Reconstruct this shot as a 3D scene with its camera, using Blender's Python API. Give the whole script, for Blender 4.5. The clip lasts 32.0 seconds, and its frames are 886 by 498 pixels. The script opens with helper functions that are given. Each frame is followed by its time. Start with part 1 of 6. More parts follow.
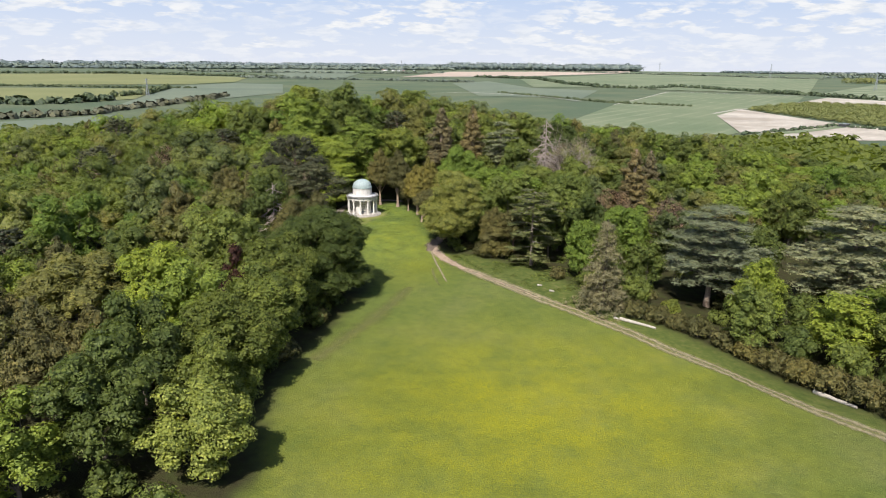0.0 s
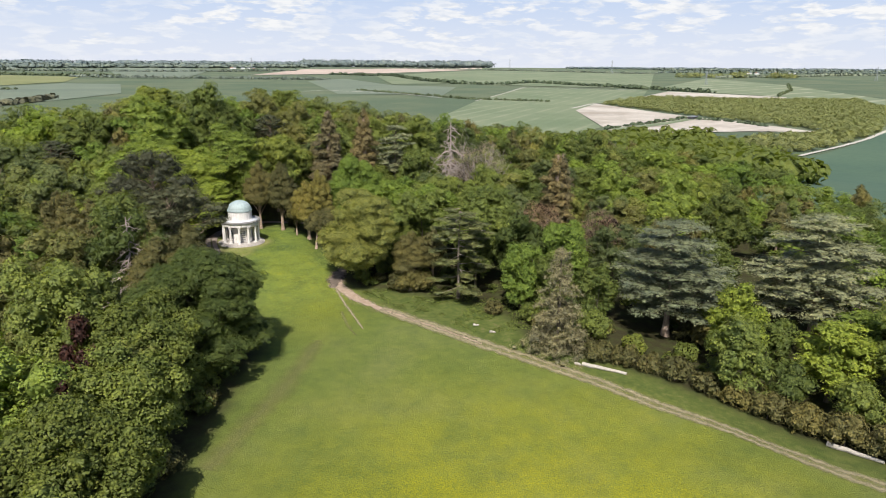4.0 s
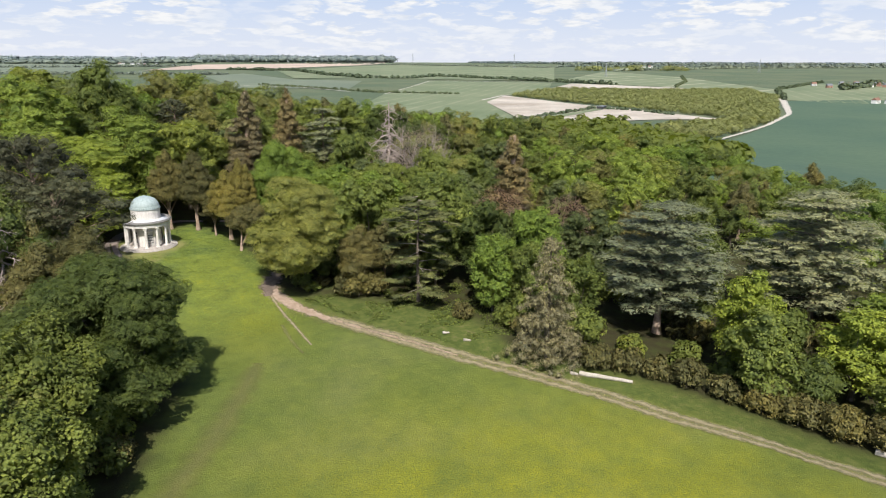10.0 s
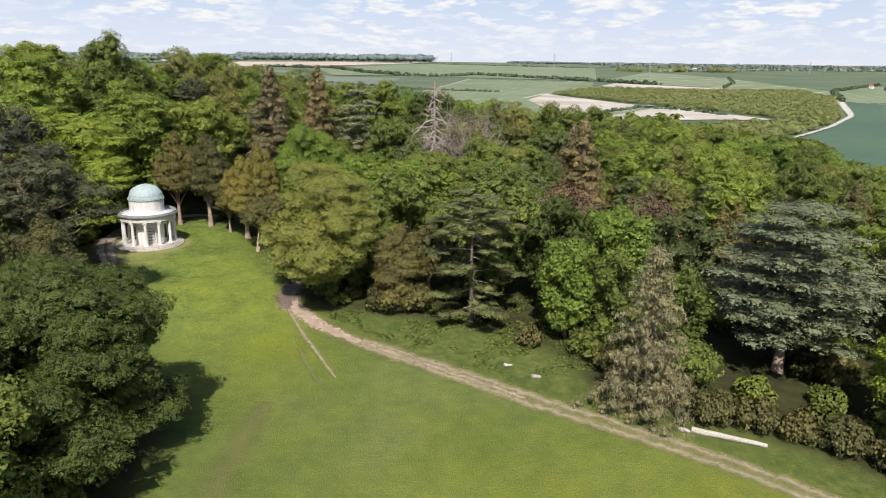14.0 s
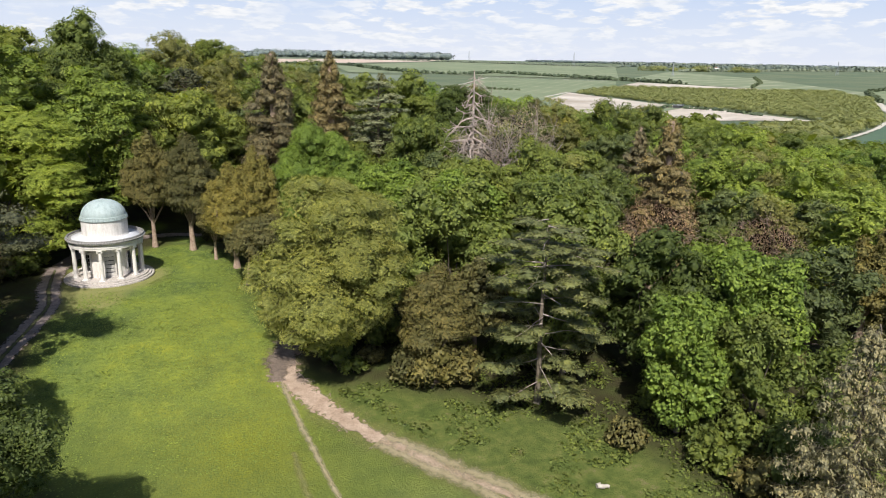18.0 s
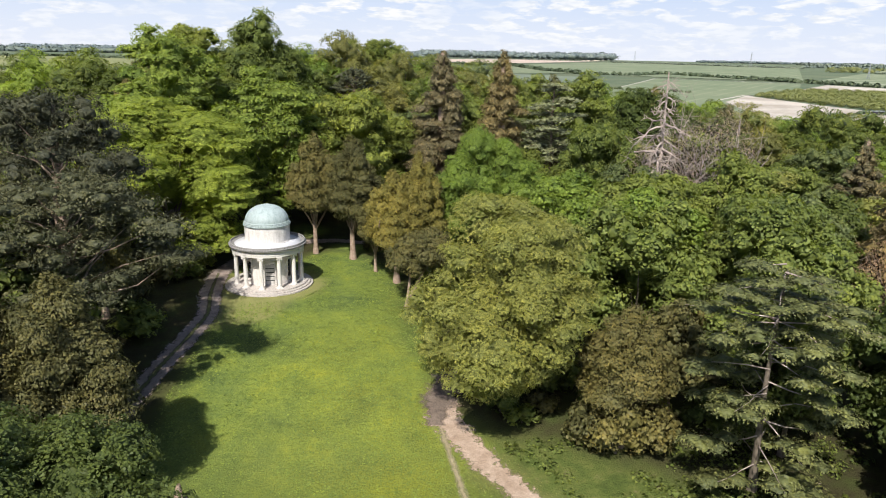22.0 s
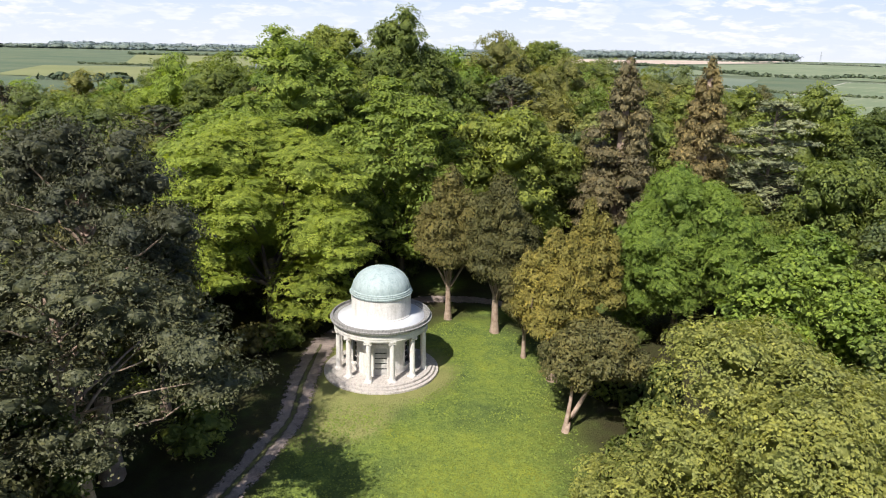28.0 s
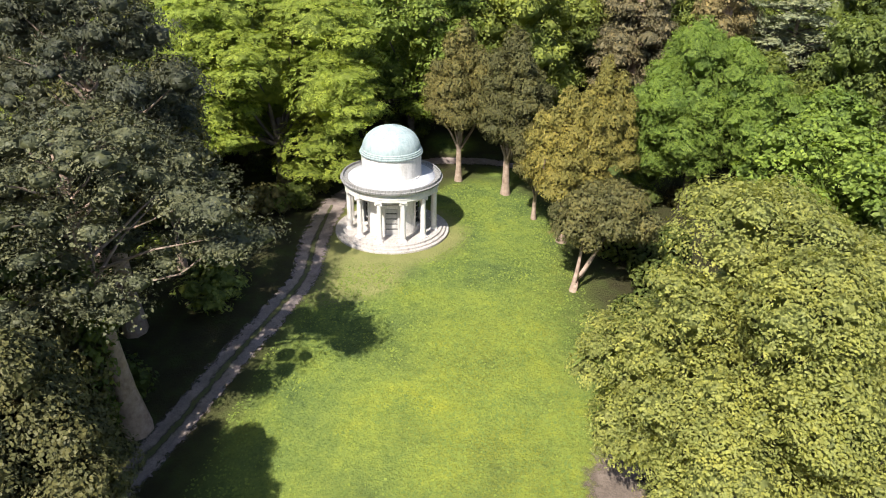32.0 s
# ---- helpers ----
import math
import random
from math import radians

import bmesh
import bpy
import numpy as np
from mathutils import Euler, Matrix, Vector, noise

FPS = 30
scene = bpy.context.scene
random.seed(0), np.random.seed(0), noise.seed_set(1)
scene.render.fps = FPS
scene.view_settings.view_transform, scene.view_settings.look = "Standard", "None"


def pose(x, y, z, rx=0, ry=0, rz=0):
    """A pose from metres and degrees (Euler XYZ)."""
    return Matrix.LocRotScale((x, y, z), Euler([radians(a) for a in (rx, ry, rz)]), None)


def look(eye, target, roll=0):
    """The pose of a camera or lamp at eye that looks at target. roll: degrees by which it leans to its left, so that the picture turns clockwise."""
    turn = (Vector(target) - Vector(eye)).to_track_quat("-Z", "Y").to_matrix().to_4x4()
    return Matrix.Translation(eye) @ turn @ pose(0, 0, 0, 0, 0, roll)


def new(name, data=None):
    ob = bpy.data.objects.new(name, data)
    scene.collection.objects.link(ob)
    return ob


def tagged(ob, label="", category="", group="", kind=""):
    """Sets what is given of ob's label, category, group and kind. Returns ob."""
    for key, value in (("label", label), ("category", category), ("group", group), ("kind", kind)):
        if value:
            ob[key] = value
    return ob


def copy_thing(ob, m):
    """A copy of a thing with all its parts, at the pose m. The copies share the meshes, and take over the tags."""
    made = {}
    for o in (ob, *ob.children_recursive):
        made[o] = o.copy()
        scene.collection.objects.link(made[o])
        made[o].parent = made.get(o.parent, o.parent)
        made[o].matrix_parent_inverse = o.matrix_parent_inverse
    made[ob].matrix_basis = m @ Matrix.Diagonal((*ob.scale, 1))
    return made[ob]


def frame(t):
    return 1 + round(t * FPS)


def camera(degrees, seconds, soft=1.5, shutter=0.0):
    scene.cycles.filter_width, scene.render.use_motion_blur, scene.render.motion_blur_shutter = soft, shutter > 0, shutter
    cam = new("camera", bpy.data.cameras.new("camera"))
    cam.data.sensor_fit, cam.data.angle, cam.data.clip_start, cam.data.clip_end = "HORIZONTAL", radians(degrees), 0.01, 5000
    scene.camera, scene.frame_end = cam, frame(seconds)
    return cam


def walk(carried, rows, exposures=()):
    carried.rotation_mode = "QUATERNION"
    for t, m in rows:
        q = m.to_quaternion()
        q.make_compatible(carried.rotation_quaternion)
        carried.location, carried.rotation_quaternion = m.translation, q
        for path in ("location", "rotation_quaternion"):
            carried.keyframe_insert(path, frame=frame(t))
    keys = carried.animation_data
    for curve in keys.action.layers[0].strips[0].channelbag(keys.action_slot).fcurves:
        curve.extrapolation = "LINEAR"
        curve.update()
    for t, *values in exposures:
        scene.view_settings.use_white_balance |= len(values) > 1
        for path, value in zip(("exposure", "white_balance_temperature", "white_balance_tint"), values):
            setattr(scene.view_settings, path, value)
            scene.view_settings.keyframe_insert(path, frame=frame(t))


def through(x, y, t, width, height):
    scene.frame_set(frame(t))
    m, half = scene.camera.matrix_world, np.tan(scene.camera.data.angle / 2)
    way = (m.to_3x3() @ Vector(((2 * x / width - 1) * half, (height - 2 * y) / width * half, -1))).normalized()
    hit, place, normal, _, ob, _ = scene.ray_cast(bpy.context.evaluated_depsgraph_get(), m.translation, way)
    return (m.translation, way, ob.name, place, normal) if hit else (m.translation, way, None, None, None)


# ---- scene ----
cam = camera(64.7, 32.0, soft=1.0)
METRES, EYE, TILT, LEAN, TURN = 160.0, 44.0, -14.75, -0.6, 0.0
ROWS = [
    (0.0, 0.0, 0.0, 0.0, 0.0, 0.0, -0.0),
    (0.5, -0.0098, 0.0259, 0.0053, -4.69, -0.09, 1.36),
    (1.0, -0.0208, 0.0517, 0.0115, -6.93, -0.19, 1.96),
    (1.5, -0.0294, 0.0771, 0.0183, -6.95, -0.23, 1.95),
    (2.0, -0.0372, 0.1024, 0.0252, -6.94, -0.24, 1.92),
    (2.5, -0.0443, 0.1276, 0.0321, -6.95, -0.26, 1.91),
    (3.0, -0.0508, 0.1528, 0.0387, -6.95, -0.27, 1.91),
    (3.5, -0.0555, 0.1777, 0.045, -9.05, -0.39, 2.54),
    (5.5, -0.0744, 0.2762, 0.0661, -12.96, -0.7, 3.63),
    (6.0, -0.0783, 0.2952, 0.0679, -12.95, -0.71, 3.65),
    (6.5, -0.0828, 0.3071, 0.0659, -12.61, -0.71, 3.58),
    (7.0, -0.0869, 0.3113, 0.0618, -12.06, -0.69, 3.42),
    (7.5, -0.0886, 0.3121, 0.0604, -14.51, -0.94, 4.13),
    (8.0, -0.0908, 0.3142, 0.0594, -19.09, -1.4, 5.37),
    (8.5, -0.0924, 0.3204, 0.0589, -20.13, -1.51, 5.63),
    (9.0, -0.0914, 0.3289, 0.0568, -19.65, -1.47, 5.51),
    (9.5, -0.0894, 0.3399, 0.0545, -19.21, -1.45, 5.37),
    (10.0, -0.0866, 0.3531, 0.0527, -18.78, -1.42, 5.23),
    (10.5, -0.0835, 0.3684, 0.0515, -18.34, -1.4, 5.07),
    (11.0, -0.08, 0.3854, 0.0507, -17.9, -1.36, 4.86),
    (11.5, -0.0767, 0.4027, 0.0505, -17.52, -1.33, 4.69),
    (12.0, -0.0729, 0.4225, 0.0507, -17.15, -1.28, 4.52),
    (12.5, -0.069, 0.4439, 0.0515, -16.81, -1.25, 4.35),
    (13.0, -0.0651, 0.4669, 0.0526, -16.5, -1.22, 4.22),
    (13.5, -0.0611, 0.4913, 0.0544, -16.23, -1.19, 4.1),
    (14.0, -0.0571, 0.5168, 0.0565, -15.99, -1.16, 3.98),
    (14.5, -0.0532, 0.543, 0.0588, -15.78, -1.15, 3.86),
    (16.5, -0.0367, 0.6508, 0.0736, -15.16, -1.15, 3.46),
    (17.0, -0.0336, 0.6721, 0.0792, -15.07, -1.18, 3.42),
    (17.5, -0.0312, 0.6917, 0.0844, -14.89, -1.17, 3.36),
    (18.0, -0.0293, 0.7073, 0.0893, -14.76, -1.19, 3.33),
    (18.5, -0.0286, 0.7173, 0.0916, -14.6, -1.19, 3.27),
    (19.0, -0.0292, 0.7244, 0.0931, -14.4, -1.2, 3.2),
    (19.5, -0.0307, 0.7319, 0.0948, -14.18, -1.2, 3.17),
    (20.0, -0.0332, 0.7403, 0.0969, -13.56, -1.16, 3.07),
    (20.5, -0.0352, 0.7497, 0.099, -9.55, -0.93, 2.01),
    (21.0, -0.0351, 0.7586, 0.1015, -3.3, -0.79, 0.35),
    (21.5, -0.0352, 0.7682, 0.1043, -2.55, -0.8, 0.15),
    (22.0, -0.036, 0.7788, 0.1073, -2.46, -0.79, 0.16),
    (22.5, -0.0366, 0.7904, 0.1106, -2.38, -0.79, 0.17),
    (23.0, -0.0373, 0.8031, 0.1143, -2.08, -0.78, 0.11),
    (23.5, -0.0379, 0.8171, 0.1184, -0.78, -0.77, -0.21),
    (24.0, -0.0383, 0.832, 0.123, 0.79, -0.79, -0.63),
    (24.5, -0.0388, 0.8482, 0.1278, 0.93, -0.79, -0.67),
    (26.5, -0.0441, 0.9184, 0.1491, 5.1, -0.9, -1.85),
    (27.0, -0.0458, 0.9344, 0.1542, 6.5, -0.93, -2.23),
    (27.5, -0.0475, 0.9443, 0.1571, 8.13, -1.01, -2.69),
    (28.0, -0.0488, 0.9477, 0.1579, 9.68, -1.09, -3.11),
    (28.5, -0.0499, 0.9485, 0.1582, 9.82, -1.11, -3.13),
    (29.0, -0.0509, 0.9487, 0.1582, 9.91, -1.1, -3.15),
    (29.5, -0.0512, 0.9487, 0.1583, 10.08, 1.59, -3.11),
    (30.0, -0.0509, 0.9486, 0.1576, 10.19, 3.35, -3.04),
    (30.5, -0.0505, 0.9488, 0.1568, 10.29, 0.47, -3.07),
    (31.0, -0.0503, 0.9491, 0.1563, 10.38, -3.75, -3.15),
    (31.5, -0.05, 0.9495, 0.1559, 10.45, -8.04, -3.23),
    (32.0, -0.0499, 0.9501, 0.1555, 10.48, -12.22, -3.3),
]
walk(cam, [(t, pose(0, 0, EYE, TILT, LEAN, TURN) @ pose(METRES * x, METRES * y, METRES * z, 90 + pitch, roll, yaw)) for t, x, y, z, yaw, pitch, roll in ROWS],
     [(0.0, 0.45), (14.0, 0.46), (20.0, 0.52), (24.0, 0.6), (27.0, 0.64), (29.0, 0.65), (30.0, 0.6), (31.0, 0.69), (32.0, 1.02)])

# ---- light ----
SUN_EL, SHADOW_AZ = 50.0, 18.0     # the sun stands behind the drone; shadows fall ahead and a little to +x
world = bpy.data.worlds.new("sky")
scene.world = world
world.use_nodes = True
wn = world.node_tree
sky = wn.nodes.new("ShaderNodeTexSky")
sky.sky_type, sky.sun_disc = "NISHITA", False
sky.sun_elevation, sky.sun_rotation = radians(SUN_EL), radians(180 + SHADOW_AZ)
sky.air_density, sky.dust_density = 1.0, 1.2
wn.nodes["Background"].inputs["Strength"].default_value = 0.085
wn.links.new(sky.outputs[0], wn.nodes["Background"].inputs["Color"])
lamp = bpy.data.lights.new("sun", "SUN")
lamp.energy, lamp.angle, lamp.color = 4.2, radians(0.6), (1.0, 0.95, 0.86)
sun = new("sun", lamp)
sun.matrix_world = look((0, 0, 300), Vector((0, 0, 300)) + Vector((
    math.sin(radians(SHADOW_AZ)) * math.cos(radians(SUN_EL)), math.cos(radians(SHADOW_AZ)) * math.cos(radians(SUN_EL)), -math.sin(radians(SUN_EL)))))


# ---- materials ----
def material(name):
    m = bpy.data.materials.new(name)
    m.use_nodes = True
    t = m.node_tree
    return m, t, t.nodes["Principled BSDF"]


def node(t, kind, **values):
    n = t.nodes.new(kind)
    for key, value in values.items():
        n.inputs[key.replace("_", " ")].default_value = value
    return n


def noise_of(t, scale, detail=4.0, rough=0.6, space="Position"):
    if space == "Position":
        src = t.nodes.new("ShaderNodeNewGeometry").outputs["Position"]
    else:
        src = t.nodes.new("ShaderNodeTexCoord").outputs[space]
    n = node(t, "ShaderNodeTexNoise", Scale=scale, Detail=detail, Roughness=rough)
    t.links.new(src, n.inputs["Vector"])
    return n.outputs["Fac"]


def ramp(t, fac, stops):
    r = t.nodes.new("ShaderNodeValToRGB")
    r.color_ramp.elements[0].position, r.color_ramp.elements[0].color = stops[0][0], (*stops[0][1], 1)
    r.color_ramp.elements[1].position, r.color_ramp.elements[1].color = stops[-1][0], (*stops[-1][1], 1)
    for p, c in stops[1:-1]:
        e = r.color_ramp.elements.new(p)
        e.color = (*c, 1)
    t.links.new(fac, r.inputs["Fac"])
    return r.outputs["Color"]


def mixed(t, fac, a, b, blend="MIX"):
    m = t.nodes.new("ShaderNodeMix")
    m.data_type, m.blend_type = "RGBA", blend
    for sock, v in ((m.inputs["Factor"], fac), (m.inputs["A"], a), (m.inputs["B"], b)):
        if isinstance(v, bpy.types.NodeSocket):
            t.links.new(v, sock)
        else:
            sock.default_value = v if isinstance(v, float) else (*v, 1)
    return m.outputs["Result"]


def math_of(t, op, a, b=0.0, clamp=False):
    m = t.nodes.new("ShaderNodeMath")
    m.operation, m.use_clamp = op, clamp
    for sock, v in ((m.inputs[0], a), (m.inputs[1], b)):
        if isinstance(v, bpy.types.NodeSocket):
            t.links.new(v, sock)
        else:
            sock.default_value = v
    return m.outputs[0]


def attribute(t, name):
    a = t.nodes.new("ShaderNodeAttribute")
    a.attribute_name = name
    return a.outputs["Fac"]


def bump(t, b, height, strength, distance):
    n = node(t, "ShaderNodeBump", Strength=strength, Distance=distance)
    t.links.new(height, n.inputs["Height"])
    t.links.new(n.outputs[0], b.inputs["Normal"])


def leaf_material(name, colour, warm=(1.1, 1.04, 0.88), through=0.36, spread=0.14, gaps=0.0, grain=2.4, stretch=1.0, ruffle=0.6):
    """Foliage: leaf by leaf and tree by tree variation, some light passing through; gaps opens the sprays between small leaves."""
    m, t, b = material(name)
    info = t.nodes.new("ShaderNodeObjectInfo").outputs["Random"]
    isle = t.nodes.new("ShaderNodeNewGeometry").outputs["Random Per Island"]
    mp = t.nodes.new("ShaderNodeMapping")
    mp.inputs["Scale"].default_value = (1, 1, stretch)
    t.links.new(t.nodes.new("ShaderNodeNewGeometry").outputs["Position"], mp.inputs["Vector"])
    cell = node(t, "ShaderNodeTexVoronoi", Scale=grain)
    cell.distance = "MANHATTAN"
    t.links.new(mp.outputs[0], cell.inputs["Vector"])
    hue = t.nodes.new("ShaderNodeSeparateColor")
    t.links.new(cell.outputs["Color"], hue.inputs[0])
    dark = tuple(c * (1 - spread) for c in colour)
    light = tuple(c * (1 + spread) * w for c, w in zip(colour, warm))
    c1 = ramp(t, isle, [(0.0, dark), (0.5, colour), (1.0, light)])
    c1 = mixed(t, 1.0, c1, ramp(t, hue.outputs[0], [(0.0, (0.8, 0.83, 0.86)), (0.6, (1.0, 1.0, 1.0)), (1.0, (1.2, 1.16, 1.06))]), "MULTIPLY")
    patch = ramp(t, noise_of(t, 0.35, 3.0), [(0.3, (0.8, 0.84, 0.86)), (0.7, (1.18, 1.14, 1.0))])
    c2 = mixed(t, 1.0, c1, patch, "MULTIPLY")
    tree = ramp(t, info, [(0.0, (0.7, 0.75, 0.78)), (0.3, (0.93, 0.96, 0.98)), (0.7, (1.03, 1.02, 0.98)), (1.0, (1.2, 1.15, 0.95))])
    c3 = mixed(t, 1.0, c2, tree, "MULTIPLY")
    t.links.new(c3, b.inputs["Base Color"])
    b.inputs["Roughness"].default_value = 0.55
    b.inputs["Specular IOR Level"].default_value = 0.25
    # every leaf is turned its own way
    off = t.nodes.new("ShaderNodeVectorMath")
    off.operation = "MULTIPLY_ADD"
    t.links.new(cell.outputs["Color"], off.inputs[0])
    off.inputs[1].default_value = (ruffle * 2, ruffle * 2, ruffle * 2)
    off.inputs[2].default_value = (-ruffle, -ruffle, -ruffle)
    turn = t.nodes.new("ShaderNodeVectorMath")
    turn.operation = "ADD"
    t.links.new(t.nodes.new("ShaderNodeNewGeometry").outputs["Normal"], turn.inputs[0])
    t.links.new(off.outputs[0], turn.inputs[1])
    unit = t.nodes.new("ShaderNodeVectorMath")
    unit.operation = "NORMALIZE"
    t.links.new(turn.outputs[0], unit.inputs[0])
    t.links.new(unit.outputs[0], b.inputs["Normal"])
    tr = t.nodes.new("ShaderNodeBsdfTranslucent")
    t.links.new(mixed(t, 1.0, c3, (1.2, 1.25, 0.5), "MULTIPLY"), tr.inputs["Color"])
    mx = t.nodes.new("ShaderNodeMixShader")
    mx.inputs[0].default_value = through
    t.links.new(b.outputs[0], mx.inputs[1])
    t.links.new(tr.outputs[0], mx.inputs[2])
    last = mx.outputs[0]
    if gaps:
        cut = math_of(t, "LESS_THAN", cell.outputs["Distance"], gaps)
        hole = t.nodes.new("ShaderNodeBsdfTransparent")
        mx2 = t.nodes.new("ShaderNodeMixShader")
        t.links.new(cut, mx2.inputs[0])
        t.links.new(hole.outputs[0], mx2.inputs[1])
        t.links.new(last, mx2.inputs[2])
        last = mx2.outputs[0]
    t.links.new(last, t.nodes["Material Output"].inputs["Surface"])
    return m


# colour of each kind of foliage, and how it takes the light
FOLIAGE = {
    "broad": dict(name="leaf_mid_green", colour=(0.14, 0.178, 0.05)),
    "dark": dict(name="leaf_dark_green", colour=(0.095, 0.126, 0.038)),
    "yellow": dict(name="leaf_yellow_green", colour=(0.172, 0.228, 0.05)),
    "bright": dict(name="leaf_fresh_green", colour=(0.145, 0.21, 0.047)),
    "lime": dict(name="leaf_olive_green", colour=(0.165, 0.19, 0.072)),
    "chestnut": dict(name="leaf_pale_blossom", colour=(0.18, 0.225, 0.072), warm=(1.3, 1.2, 1.1)),
    "yew": dict(name="needle_brown_olive", colour=(0.096, 0.094, 0.038), warm=(1.1, 1.02, 0.9), through=0.12),
    "gold": dict(name="needle_golden_olive", colour=(0.165, 0.152, 0.044), warm=(1.1, 1.02, 0.9), through=0.15),
    "brown": dict(name="needle_russet", colour=(0.116, 0.102, 0.06), through=0.1),
    "cedar": dict(name="needle_blue_grey", colour=(0.19, 0.21, 0.132), warm=(1.12, 1.1, 0.98), through=0.12),
    "deodar": dict(name="needle_pale_grey", colour=(0.225, 0.205, 0.13), warm=(1.15, 1.1, 0.9), through=0.12),
    "pine": dict(name="needle_grey_green", colour=(0.068, 0.075, 0.045), through=0.1),
    # the pine's needles again, darkened to paint in the shade on one tree
    "blackpine": dict(name="needle_black_green", colour=(0.055, 0.059, 0.038), through=0.1),
    "tan": dict(name="leaf_tan_olive", colour=(0.165, 0.17, 0.062)),
    "grey": dict(name="leaf_grey_green", colour=(0.125, 0.155, 0.066)),
    "lebanon": dict(name="needle_dark_cedar", colour=(0.105, 0.12, 0.052), warm=(1.2, 1.15, 0.9), through=0.1),
    "copper": dict(name="leaf_copper", colour=(0.05, 0.022, 0.018), through=0.15),
    "twig": dict(name="twig_pinkish", colour=(0.2, 0.15, 0.12), through=0.0),
}
NEEDLES = ("yew", "gold", "brown", "cedar", "deodar", "pine", "blackpine", "lebanon")
# inner foliage and far woods: the same colours, darker than the sprays
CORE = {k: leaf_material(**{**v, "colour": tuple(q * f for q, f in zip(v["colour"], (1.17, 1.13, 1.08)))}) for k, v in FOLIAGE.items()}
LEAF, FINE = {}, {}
# spray colours are brightened to make up for the shade in their gaps
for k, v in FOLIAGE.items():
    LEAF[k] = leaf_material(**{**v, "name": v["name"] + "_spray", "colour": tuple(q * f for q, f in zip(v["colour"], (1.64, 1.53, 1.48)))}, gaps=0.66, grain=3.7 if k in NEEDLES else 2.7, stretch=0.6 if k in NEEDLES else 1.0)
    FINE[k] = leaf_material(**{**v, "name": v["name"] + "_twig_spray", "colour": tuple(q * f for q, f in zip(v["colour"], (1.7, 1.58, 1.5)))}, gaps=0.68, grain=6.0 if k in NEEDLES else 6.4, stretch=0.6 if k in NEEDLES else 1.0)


def bark_material(name, a, b_, scale=2.0):
    m, t, b = material(name)
    n = noise_of(t, scale, 6.0)
    t.links.new(ramp(t, n, [(0.3, a), (0.7, b_)]), b.inputs["Base Color"])
    b.inputs["Roughness"].default_value = 0.9
    bump(t, b, noise_of(t, scale * 5, 4.0), 0.6, 0.05)
    return m


BARK = bark_material("bark_grey_brown", (0.07, 0.055, 0.04), (0.19, 0.155, 0.12))
BARK_PINK = bark_material("bark_pinkish", (0.22, 0.15, 0.11), (0.45, 0.34, 0.27))
BARK_PALE = bark_material("bark_bleached", (0.26, 0.2, 0.17), (0.5, 0.42, 0.38))


